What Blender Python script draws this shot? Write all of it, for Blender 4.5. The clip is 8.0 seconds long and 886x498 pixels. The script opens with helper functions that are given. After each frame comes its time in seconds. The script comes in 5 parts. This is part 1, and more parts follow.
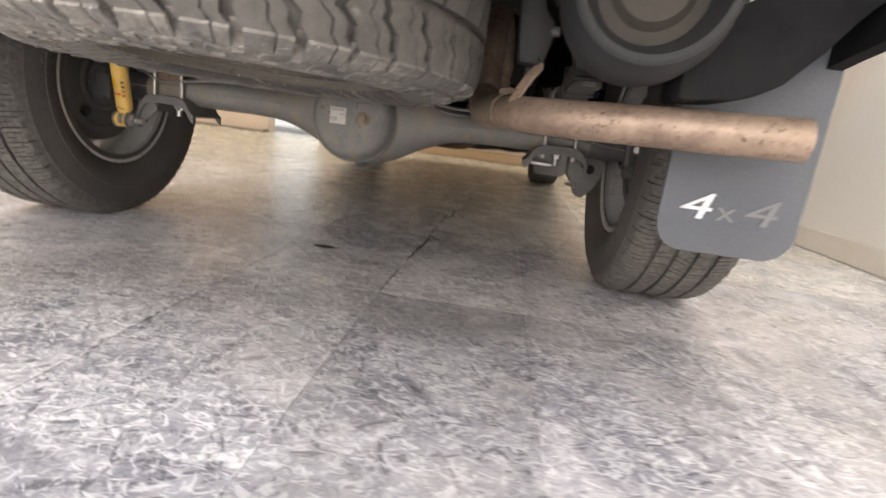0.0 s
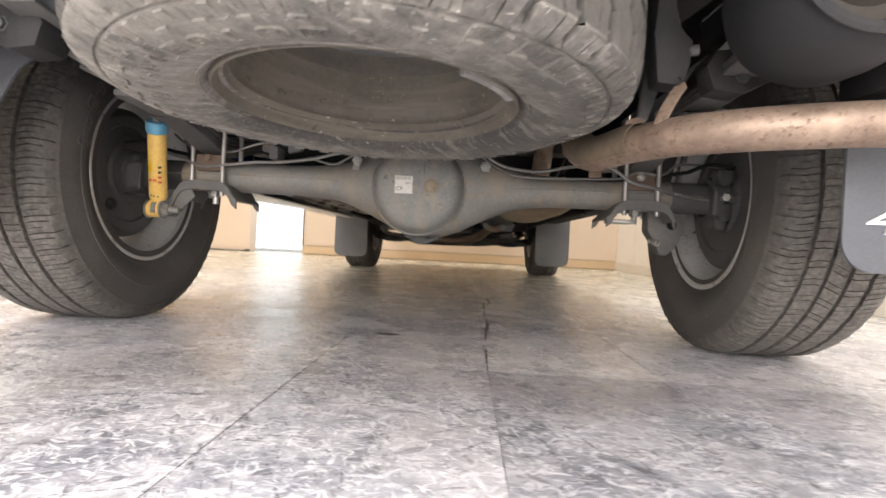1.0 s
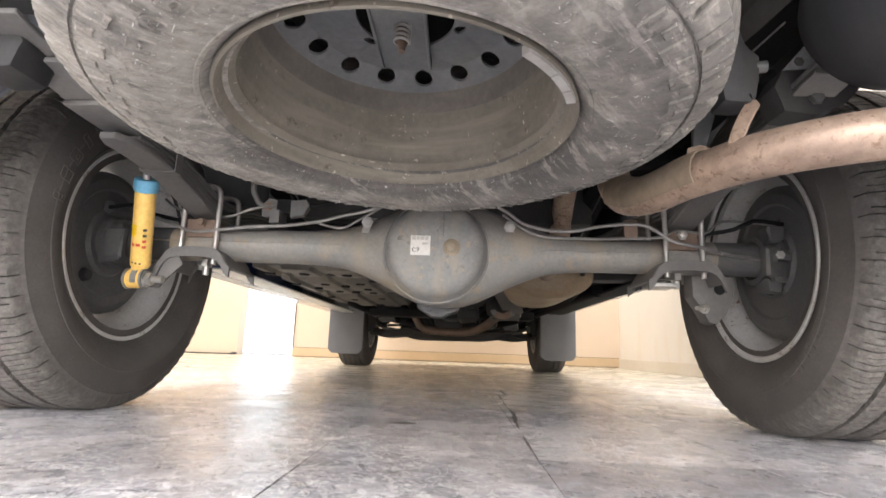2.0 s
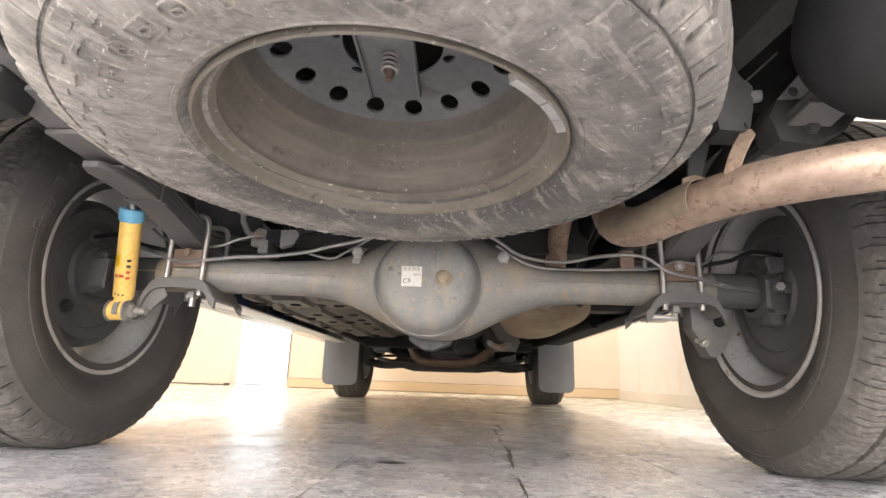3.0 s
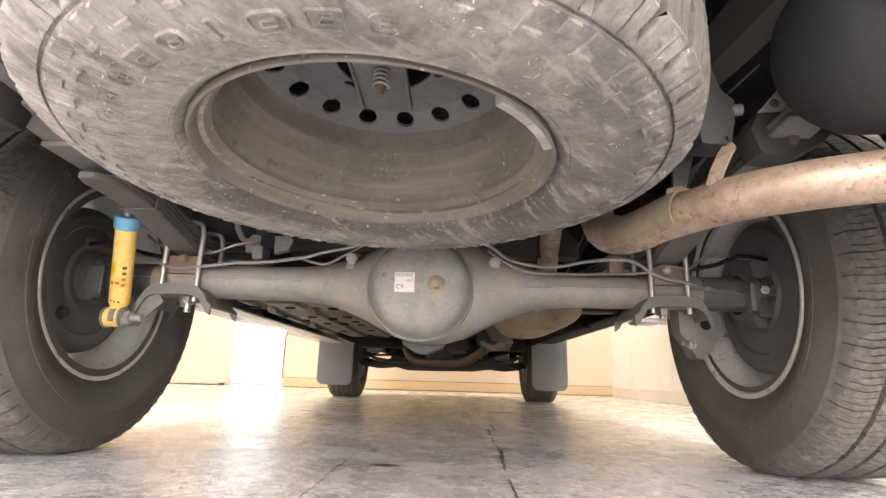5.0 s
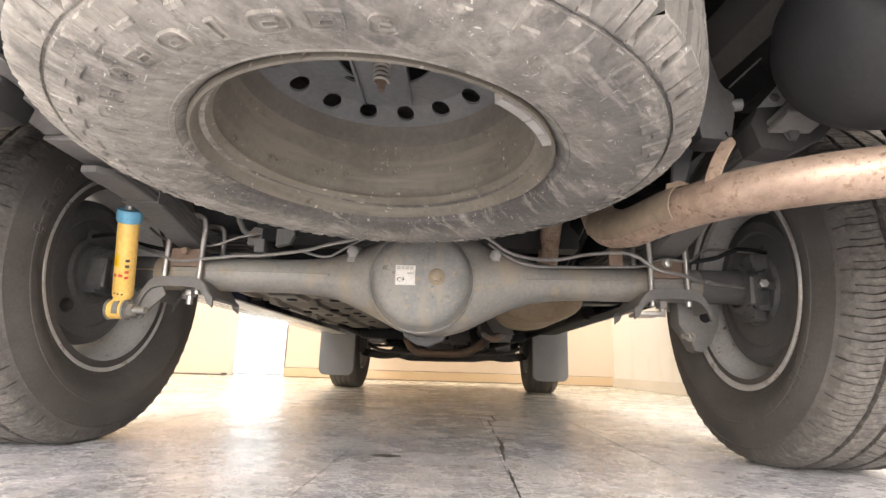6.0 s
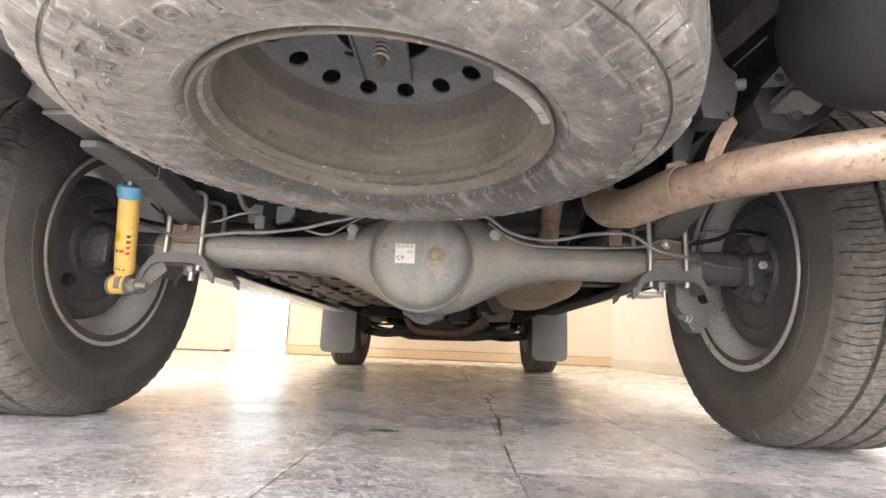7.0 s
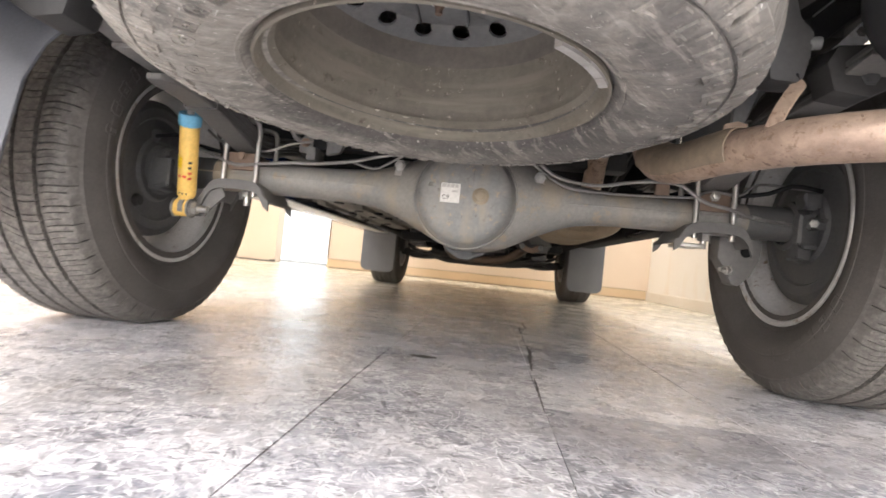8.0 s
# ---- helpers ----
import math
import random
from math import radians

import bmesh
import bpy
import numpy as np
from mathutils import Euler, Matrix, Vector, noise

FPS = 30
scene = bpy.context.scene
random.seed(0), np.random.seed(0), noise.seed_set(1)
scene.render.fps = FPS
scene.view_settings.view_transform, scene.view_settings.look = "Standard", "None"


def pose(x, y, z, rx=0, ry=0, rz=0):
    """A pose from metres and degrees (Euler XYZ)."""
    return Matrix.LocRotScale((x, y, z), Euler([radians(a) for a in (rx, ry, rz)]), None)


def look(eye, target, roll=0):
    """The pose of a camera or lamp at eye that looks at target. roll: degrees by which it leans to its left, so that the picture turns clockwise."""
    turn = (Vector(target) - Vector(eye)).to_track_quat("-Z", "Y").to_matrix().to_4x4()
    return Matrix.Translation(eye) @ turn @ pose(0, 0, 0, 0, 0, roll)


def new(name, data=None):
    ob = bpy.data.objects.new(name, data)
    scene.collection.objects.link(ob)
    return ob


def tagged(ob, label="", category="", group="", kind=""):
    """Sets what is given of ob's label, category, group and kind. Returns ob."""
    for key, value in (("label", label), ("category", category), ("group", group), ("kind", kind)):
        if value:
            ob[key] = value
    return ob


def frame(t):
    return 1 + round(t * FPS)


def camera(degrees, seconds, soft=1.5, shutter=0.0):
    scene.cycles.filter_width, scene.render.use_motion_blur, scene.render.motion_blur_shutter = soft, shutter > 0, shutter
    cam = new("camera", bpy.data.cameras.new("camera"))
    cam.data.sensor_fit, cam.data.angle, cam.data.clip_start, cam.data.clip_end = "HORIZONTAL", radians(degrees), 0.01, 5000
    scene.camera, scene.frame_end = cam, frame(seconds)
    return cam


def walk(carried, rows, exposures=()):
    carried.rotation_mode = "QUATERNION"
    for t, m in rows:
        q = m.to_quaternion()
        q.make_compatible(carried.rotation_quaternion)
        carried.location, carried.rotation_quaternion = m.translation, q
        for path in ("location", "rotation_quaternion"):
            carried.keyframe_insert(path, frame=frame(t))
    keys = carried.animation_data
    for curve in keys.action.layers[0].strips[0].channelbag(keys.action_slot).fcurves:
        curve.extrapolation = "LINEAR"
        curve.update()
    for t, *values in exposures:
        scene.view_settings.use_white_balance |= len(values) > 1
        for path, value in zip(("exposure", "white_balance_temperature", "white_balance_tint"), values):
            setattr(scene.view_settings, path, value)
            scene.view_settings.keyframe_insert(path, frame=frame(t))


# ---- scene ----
cam = camera(81.4, 8.0, shutter=0.4)
PATH = [
    (0, (0.409, -1.5, 0.389), (0.241, 0.438, -0.076), 7.3),
    (0.3, (0.306, -1.46, 0.295), (0.157, 0.517, 0.03), 5.4),
    (0.5, (0.264, -1.407, 0.277), (0.151, 0.58, 0.073), 4.8),
    (0.7, (0.201, -1.392, 0.289), (0.115, 0.599, 0.126), 3.9),
    (1, (0.126, -1.38, 0.241), (0.037, 0.618, 0.218), 2.9),
    (1.2, (0.082, -1.354, 0.199), (0.006, 0.643, 0.279), 2.5),
    (1.5, (0.064, -1.278, 0.157), (0.011, 0.707, 0.403), 2.1),
    (1.7, (0.07, -1.245, 0.151), (0.021, 0.734, 0.438), 2.0),
    (2, (0.054, -1.221, 0.16), (-0.015, 0.741, 0.54), 2.0),
    (3.5, (0.074, -1.195, 0.174), (0.023, 0.743, 0.667), 1.9),
    (4, (0.077, -1.196, 0.181), (0.045, 0.742, 0.675), 1.7),
    (4.5, (0.07, -1.208, 0.184), (0.032, 0.73, 0.673), 1.6),
    (6, (0.073, -1.225, 0.189), (0.025, 0.724, 0.632), 1.7),
    (6.5, (0.072, -1.227, 0.193), (0.022, 0.729, 0.608), 1.7),
    (7, (0.078, -1.227, 0.186), (0.025, 0.738, 0.553), 2.3),
    (7.5, (0.075, -1.234, 0.188), (-0.017, 0.747, 0.446), 3.6),
    (7.8, (0.071, -1.246, 0.199), (-0.067, 0.744, 0.344), 4.8),
    (8, (0.065, -1.265, 0.224), (-0.114, 0.726, 0.274), 5.8),
]
walk(cam, [(t, look(eye, target, roll)) for t, eye, target, roll in PATH],
     exposures=[(0, -0.6, 6400, 10), (0.5, -0.36, 6350, 10), (1, -0.01, 6300, 10), (1.5, 0.23, 6100, 10), (2, 0.5, 6100, 10), (3.5, 0.66, 6400, 10),
                (4.5, 0.66, 6450, 10), (6.5, 0.64, 6350, 10), (7.5, 0.57, 6200, 10), (8, 0.41, 6200, 10)])

# ---- light and sky ----
world = bpy.data.worlds.new("world")
scene.world = world
world.use_nodes = True
wn = world.node_tree.nodes
sky = wn.new("ShaderNodeTexSky")
sky.sky_type, sky.sun_disc, sky.sun_elevation, sky.sun_rotation = "NISHITA", False, radians(40), radians(200)
world.node_tree.links.new(sky.outputs[0], wn["Background"].inputs[0])
wn["Background"].inputs[1].default_value = 0.12


def lamp(name, kind, m, energy, colour, size=None, angle=None):
    data = bpy.data.lights.new(name, kind)
    data.energy, data.color = energy, colour
    if size:
        data.shape, data.size, data.size_y = "RECTANGLE", size[0], size[1]
    if angle:
        data.angle = radians(angle)
    ob = new(name, data)
    ob.matrix_world = m
    return ob


lamp("sun", "SUN", look((-4, -9, 9), (0, 0, 0)), 1.5, (1, 0.96, 0.9), angle=4)
# daylight standing in the wide opening behind the truck
lamp("rear_opening_daylight", "AREA", look((-0.4, -4.35, 1.45), (-0.4, 0, 0.6)), 290, (1.0, 0.925, 0.87), (3.6, 2.6))
# unseen fill lamps, added under the ceiling to brighten floor and walls
lamp("ceiling_panel_rear", "AREA", look((-0.5, -2.6, 3.15), (-0.5, -2.6, 0)), 270, (1.0, 0.97, 0.96), (4.6, 1.6))
lamp("ceiling_panel_left", "AREA", look((-3.2, 1.6, 3.15), (-3.2, 1.6, 0)), 62, (1.0, 0.93, 0.86), (0.6, 6.0))
lamp("ceiling_panel_right", "AREA", look((1.6, 1.4, 3.15), (1.6, 1.4, 0)), 46, (1.0, 0.93, 0.86), (0.6, 6.0))
lamp("doorway_daylight", "AREA", look((-2.385, 5.6, 1.05), (-2.2, 0, 0.2)), 3, (1.0, 0.95, 0.87), (0.7, 2.0))
# one more unseen fill lamp, added to brighten the front wall
lamp("ceiling_panel_front", "AREA", look((-0.8, 4.85, 3.15), (-0.8, 4.85, 0)), 62, (1.0, 0.91, 0.81), (5.4, 0.4))


# ---- materials ----
def material(name, base, alt, rough=0.6, metal=0.0, big=6.0, fine=120.0, bump=0.2, spots=None, spot_at=0.62, coat=0.0, per_object=0.0, depth=0.002, flecks=None, fleck_at=0.68, fleck_scale=60.0, grain=0.35, scratches=None, scratch_at=0.66, streaks=None, streak_at=0.52, streak_scale=(26.0, 26.0, 2.5)):
    """Two colours mixed by stains, fine grain in tone and relief, and a third colour in spots."""
    m = bpy.data.materials.new(name)
    m.use_nodes = True
    n, lk = m.node_tree.nodes, m.node_tree.links.new
    p = n["Principled BSDF"]
    tc = n.new("ShaderNodeTexCoord")

    def tex(scale, detail, rough_=0.6):
        t = n.new("ShaderNodeTexNoise")
        t.inputs["Scale"].default_value, t.inputs["Detail"].default_value, t.inputs["Roughness"].default_value = scale, detail, rough_
        lk(tc.outputs["Object"], t.inputs["Vector"])
        return t

    def mix(fac, a, b, blend="MIX"):
        x = n.new("ShaderNodeMix")
        x.data_type, x.blend_type = "RGBA", blend
        for sock, val in ((x.inputs[0], fac), (x.inputs[6], a), (x.inputs[7], b)):
            if hasattr(val, "is_linked"):
                lk(val, sock)
            else:
                sock.default_value = val if isinstance(val, float) else (*val, 1)
        return x.outputs[2]

    def ramp(src, lo, hi):
        r = n.new("ShaderNodeMapRange")
        r.inputs[1].default_value, r.inputs[2].default_value = lo, hi
        lk(src, r.inputs[0])
        return r.outputs[0]

    a, b = tex(big, 5.0), tex(fine, 4.0, 0.7)
    col = mix(ramp(a.outputs[0], 0.35, 0.65), base, alt)
    col = mix(grain, col, mix(ramp(b.outputs[0], 0.3, 0.7), (0.55, 0.55, 0.55), (1.25, 1.25, 1.25)), "MULTIPLY")
    if spots:
        s = tex(big * 4.3, 6.0, 0.75)
        col = mix(ramp(s.outputs[0], spot_at, spot_at + 0.07), col, spots)
    if flecks:
        s = tex(fleck_scale, 3.0, 0.6)
        t = tex(big * 1.7, 3.0)
        x = n.new("ShaderNodeMath")
        x.operation = "MULTIPLY"
        lk(ramp(s.outputs[0], fleck_at, fleck_at + 0.05), x.inputs[0])
        lk(ramp(t.outputs[0], 0.46, 0.58), x.inputs[1])
        col = mix(x.outputs[0], col, flecks)
    def drawn_out(scale, turn, detail):
        mp = n.new("ShaderNodeMapping")
        mp.vector_type = "TEXTURE"
        mp.inputs["Rotation"].default_value, mp.inputs["Scale"].default_value = turn, [1 / k for k in scale]
        lk(tc.outputs["Object"], mp.inputs["Vector"])
        t = n.new("ShaderNodeTexNoise")
        t.inputs["Scale"].default_value, t.inputs["Detail"].default_value = 1.0, detail
        lk(mp.outputs[0], t.inputs["Vector"])
        return t.outputs[0]

    if streaks:
        col = mix(ramp(drawn_out(streak_scale, (0, 0, 0), 4.0), streak_at, streak_at + 0.16), col, streaks)
    if scratches:
        for k, turn in enumerate((0.3, 1.25, 2.3)):
            col = mix(ramp(drawn_out((38, 210, 60), (0, 0, turn), 2.0), scratch_at + 0.01 * k, scratch_at + 0.01 * k + 0.04), col, scratches)
    if per_object:
        oi = n.new("ShaderNodeObjectInfo")
        r = n.new("ShaderNodeMapRange")
        r.inputs[3].default_value, r.inputs[4].default_value = 1 - per_object, 1 + per_object
        lk(oi.outputs["Random"], r.inputs[0])
        h = n.new("ShaderNodeHueSaturation")
        lk(r.outputs[0], h.inputs["Value"])
        lk(col, h.inputs["Color"])
        col = h.outputs[0]
    lk(col, p.inputs["Base Color"])
    rr = n.new("ShaderNodeMapRange")
    rr.inputs[3].default_value, rr.inputs[4].default_value = max(0.05, rough - 0.12), min(1, rough + 0.12)
    lk(a.outputs[0], rr.inputs[0])
    lk(rr.outputs[0], p.inputs["Roughness"])
    p.inputs["Metallic"].default_value = metal
    p.inputs["Coat Weight"].default_value = coat
    if bump:
        bp = n.new("ShaderNodeBump")
        bp.inputs["Strength"].default_value, bp.inputs["Distance"].default_value = bump, depth
        lk(b.outputs[0], bp.inputs["Height"])
        lk(bp.outputs[0], p.inputs["Normal"])
    return m


RUBBER = material("tyre_rubber", (0.066, 0.06, 0.055), (0.094, 0.086, 0.079), 0.75, 0, 9, 160, 0.25)


def with_radius(m, far, lo, hi, scale):
    """Let the material m give way, from radius lo to hi about local z, to the dustier colours in far."""
    n, lk = m.node_tree.nodes, m.node_tree.links.new
    p = n["Principled BSDF"]
    tc = n.new("ShaderNodeTexCoord")
    flat = n.new("ShaderNodeVectorMath")
    flat.operation, flat.inputs[1].default_value = "MULTIPLY", (1, 1, 0)
    lk(tc.outputs["Object"], flat.inputs[0])
    size = n.new("ShaderNodeVectorMath")
    size.operation = "LENGTH"
    lk(flat.outputs[0], size.inputs[0])
    dust = n.new("ShaderNodeTexNoise")
    dust.inputs["Scale"].default_value, dust.inputs["Detail"].default_value, dust.inputs["Roughness"].default_value = scale, 6.0, 0.75
    lk(tc.outputs["Object"], dust.inputs["Vector"])
    edge = n.new("ShaderNodeMath")
    edge.operation, edge.inputs[1].default_value = "MULTIPLY_ADD", 0.05
    lk(dust.outputs[0], edge.inputs[0])
    lk(size.outputs["Value"], edge.inputs[2])
    r = n.new("ShaderNodeMapRange")
    r.inputs[1].default_value, r.inputs[2].default_value = lo + 0.025, hi + 0.025
    lk(edge.outputs[0], r.inputs[0])
    tone = n.new("ShaderNodeValToRGB")
    tone.color_ramp.elements[0].position, tone.color_ramp.elements[1].position = 0.36, 0.7
    tone.color_ramp.elements[0].color, tone.color_ramp.elements[1].color = (*far[0], 1), (*far[1], 1)
    lk(dust.outputs[0], tone.inputs[0])
    x = n.new("ShaderNodeMix")
    x.data_type = "RGBA"
    lk(r.outputs[0], x.inputs[0])
    lk(p.inputs["Base Color"].links[0].from_socket, x.inputs[6])
    lk(tone.outputs[0], x.inputs[7])
    lk(x.outputs[2], p.inputs["Base Color"])
    return m


with_radius(RUBBER, ((0.072, 0.067, 0.061), (0.22, 0.204, 0.183)), 0.348, 0.4, 90.0)


def dusty_rubber():
    """Pale road dust over dark rubber: worn through in patches, scratched and speckled."""
    m = bpy.data.materials.new("dusty_tyre_rubber")
    m.use_nodes = True
    n, lk = m.node_tree.nodes, m.node_tree.links.new
    p = n["Principled BSDF"]
    tc = n.new("ShaderNodeTexCoord")

    def noise(scale, detail, rough=0.6, turn=0.0, dist=0.0):
        mp = n.new("ShaderNodeMapping")
        mp.vector_type = "TEXTURE"
        mp.inputs["Rotation"].default_value = (0, 0, turn)
        mp.inputs["Scale"].default_value = [1 / k for k in (scale if isinstance(scale, tuple) else (scale,) * 3)]
        lk(tc.outputs["Object"], mp.inputs["Vector"])
        t = n.new("ShaderNodeTexNoise")
        t.inputs["Scale"].default_value, t.inputs["Detail"].default_value = 1.0, detail
        t.inputs["Roughness"].default_value, t.inputs["Distortion"].default_value = rough, dist
        lk(mp.outputs[0], t.inputs["Vector"])
        return t.outputs[0]

    def rng(src, lo, hi, a=0.0, b=1.0):
        r = n.new("ShaderNodeMapRange")
        for i, v in enumerate((lo, hi, a, b)):
            r.inputs[i + 1].default_value = v
        lk(src, r.inputs[0])
        return r.outputs[0]

    def mix(fac, a, b, blend="MIX"):
        x = n.new("ShaderNodeMix")
        x.data_type, x.blend_type = "RGBA", blend
        for sock, val in ((x.inputs[0], fac), (x.inputs[6], a), (x.inputs[7], b)):
            if hasattr(val, "is_linked"):
                lk(val, sock)
            else:
                sock.default_value = val if isinstance(val, float) else (*val, 1)
        return x.outputs[2]

    def times(a, b):
        x = n.new("ShaderNodeMath")
        x.operation = "MULTIPLY"
        for sock, val in zip(x.inputs, (a, b)):
            if hasattr(val, "is_linked"):
                lk(val, sock)
            else:
                sock.default_value = val
        return x.outputs[0]

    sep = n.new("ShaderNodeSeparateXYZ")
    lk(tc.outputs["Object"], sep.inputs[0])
    # lean: shifts the patch mask with x, so the tyre darkens towards +x
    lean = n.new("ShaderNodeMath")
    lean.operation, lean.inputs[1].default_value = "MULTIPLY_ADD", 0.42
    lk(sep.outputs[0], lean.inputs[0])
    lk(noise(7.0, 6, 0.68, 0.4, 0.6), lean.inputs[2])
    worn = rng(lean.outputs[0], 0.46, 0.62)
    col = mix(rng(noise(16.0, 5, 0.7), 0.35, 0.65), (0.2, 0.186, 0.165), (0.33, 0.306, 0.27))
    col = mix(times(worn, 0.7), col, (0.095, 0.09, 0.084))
    col = mix(rng(noise(26.0, 7, 0.72, 0.7, 0.5), 0.53, 0.61, 0.0, 0.5), col, (0.09, 0.085, 0.078))
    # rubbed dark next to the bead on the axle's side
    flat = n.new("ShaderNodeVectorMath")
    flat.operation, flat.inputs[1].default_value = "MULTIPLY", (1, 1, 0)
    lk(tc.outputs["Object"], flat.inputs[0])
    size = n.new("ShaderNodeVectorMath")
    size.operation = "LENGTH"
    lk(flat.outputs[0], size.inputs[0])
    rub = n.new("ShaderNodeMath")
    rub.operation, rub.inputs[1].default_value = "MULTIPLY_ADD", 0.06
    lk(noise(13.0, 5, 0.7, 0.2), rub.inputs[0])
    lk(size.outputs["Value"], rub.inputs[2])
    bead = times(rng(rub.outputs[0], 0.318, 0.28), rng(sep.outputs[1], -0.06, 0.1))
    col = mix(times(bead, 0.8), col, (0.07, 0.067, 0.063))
    smear = noise((12.0, 60.0, 30.0), 4, 0.65, 0.9)
    col = mix(rng(smear, 0.54, 0.64, 0.0, 0.5), col, (0.38, 0.352, 0.31))
    grain = noise(130.0, 4, 0.7)
    col = mix(0.35, col, mix(rng(grain, 0.3, 0.7), (0.45, 0.45, 0.45), (1.4, 1.4, 1.4)), "MULTIPLY")
    for turn, at in ((0.3, 0.7), (1.2, 0.705), (2.2, 0.7)):
        col = mix(times(rng(noise((45.0, 240.0, 80.0), 2, 0.6, turn), at, at + 0.03), rng(noise(9.0, 3, 0.6, 1.0), 0.45, 0.55)), col, (0.55, 0.525, 0.48))
    col = mix(times(rng(noise(170.0, 2), 0.69, 0.73), rng(noise(11.0, 3), 0.42, 0.55)), col, (0.6, 0.56, 0.5))
    col = mix(times(rng(noise((110.0, 150.0, 110.0), 4, 0.7, 0.8), 0.655, 0.69), times(bead, 0.7)), col, (0.52, 0.5, 0.46))
    lk(col, p.inputs["Base Color"])
    lk(rng(worn, 0.0, 1.0, 0.92, 0.6), p.inputs["Roughness"])
    bp = n.new("ShaderNodeBump")
    bp.inputs["Strength"].default_value, bp.inputs["Distance"].default_value = 0.8, 0.003
    lk(mix(0.5, mix(0.5, noise(75.0, 5, 0.7), noise(24.0, 4, 0.6)), smear), bp.inputs["Height"])
    lk(bp.outputs[0], p.inputs["Normal"])
    return m


RUBBER_DUSTY = dusty_rubber()
FLAP = material("flap_plastic", (0.086, 0.093, 0.106), (0.105, 0.111, 0.122), 0.55, 0, 5, 260, 0.15)
# paler copy of FLAP: the front flaps' brighter look put into the colour
FLAP_PALE = material("pale_flap_plastic", (0.122, 0.126, 0.135), (0.155, 0.156, 0.16), 0.6, 0, 5, 160, 0.15)
BLACK = material("black_underbody", (0.009, 0.009, 0.01), (0.02, 0.02, 0.02), 0.8, 0, 6, 90, 0.3)
BLACK.node_tree.nodes["Principled BSDF"].inputs["Specular IOR Level"].default_value = 0.15
LEAF = material("spring_paint", (0.1, 0.097, 0.094), (0.145, 0.137, 0.126), 0.6, 0, 7, 110, 0.3)
RAIL_PAINT = material("dusty_rail_paint", (0.055, 0.053, 0.051), (0.085, 0.08, 0.074), 0.65, 0, 7, 110, 0.3)
FRAME = material("frame_paint", (0.026, 0.026, 0.027), (0.048, 0.046, 0.044), 0.6, 0, 7, 110, 0.3)
FRAME.node_tree.nodes["Principled BSDF"].inputs["Specular IOR Level"].default_value = 0.25
AXLE = material("axle_paint", (0.192, 0.188, 0.18), (0.268, 0.25, 0.222), 0.52, 0.12, 5, 130, 0.4, (0.27, 0.222, 0.165), 0.57, streaks=(0.31, 0.258, 0.188), streak_at=0.51, streak_scale=(9.0, 9.0, 4.0))
COVER = material("cover_paint", (0.25, 0.242, 0.225), (0.19, 0.19, 0.187), 0.55, 0.08, 11, 110, 0.4, (0.31, 0.25, 0.18), 0.58, flecks=(0.13, 0.12, 0.105), fleck_at=0.6, fleck_scale=70, streaks=(0.265, 0.24, 0.195), streak_at=0.5, streak_scale=(22.0, 22.0, 5.0))
STEEL_WHEEL = material("steel_wheel_dust", (0.14, 0.125, 0.098), (0.2, 0.182, 0.146), 0.7, 0.05, 6, 90, 0.35, (0.095, 0.075, 0.055), 0.6, flecks=(0.5, 0.45, 0.37), fleck_at=0.64, fleck_scale=110, scratches=(0.3, 0.27, 0.22), scratch_at=0.75, streaks=(0.215, 0.193, 0.153), streak_at=0.5, streak_scale=(5.0, 5.0, 42.0))
CAN = material("canister_paint", (0.02, 0.021, 0.023), (0.031, 0.031, 0.032), 0.66, 0, 5, 110, 0.2, (0.06, 0.055, 0.048), 0.68)
CAN_END = material("canister_end_grime", (0.042, 0.036, 0.029), (0.07, 0.06, 0.048), 0.75, 0, 9, 90, 0.3)
RIM_WELL = material("rim_well_grime", (0.13, 0.117, 0.1), (0.18, 0.16, 0.135), 0.75, 0.05, 9, 90, 0.3)
STEEL_DISC = material("steel_disc_grey", (0.14, 0.145, 0.15), (0.19, 0.19, 0.185), 0.6, 0.2, 6, 100, 0.25)
ALLOY = material("alloy_wheel", (0.62, 0.615, 0.6), (0.5, 0.485, 0.46), 0.34, 0.25, 5, 140, 0.15, (0.22, 0.15, 0.09), 0.58)
DRUM = material("brake_drum", (0.086, 0.088, 0.091), (0.122, 0.12, 0.113), 0.62, 0.2, 9, 120, 0.3)
RUST = material("exhaust_rust", (0.42, 0.312, 0.232), (0.272, 0.196, 0.149), 0.5, 0.4, 13, 60, 0.5, (0.22, 0.145, 0.098), 0.56, flecks=(0.14, 0.09, 0.06), fleck_at=0.58, fleck_scale=95, scratches=(0.23, 0.155, 0.11), scratch_at=0.7, grain=0.5)
SHELL = material("dull_shell_metal", (0.3, 0.238, 0.172), (0.215, 0.17, 0.12), 0.6, 0.35, 10, 70, 0.6, (0.34, 0.27, 0.16), 0.6)
RUST_DARK = material("dark_rust", (0.16, 0.108, 0.078), (0.23, 0.165, 0.12), 0.7, 0.2, 10, 90, 0.3)
MUFFLER = material("muffler_tan", (0.36, 0.29, 0.2), (0.27, 0.205, 0.135), 0.6, 0.3, 7, 80, 0.4, (0.2, 0.13, 0.08), 0.62)
GRIMY_PIPE = material("grimy_pipe", (0.1, 0.068, 0.048), (0.15, 0.105, 0.075), 0.55, 0.3, 9, 80, 0.4)
ZINC = material("zinc_fastener", (0.5, 0.49, 0.46), (0.38, 0.36, 0.33), 0.38, 0.75, 25, 200, 0.15)
PLUG = material("tan_plug", (0.3, 0.25, 0.18), (0.22, 0.18, 0.125), 0.55, 0.3, 25, 200, 0.3)
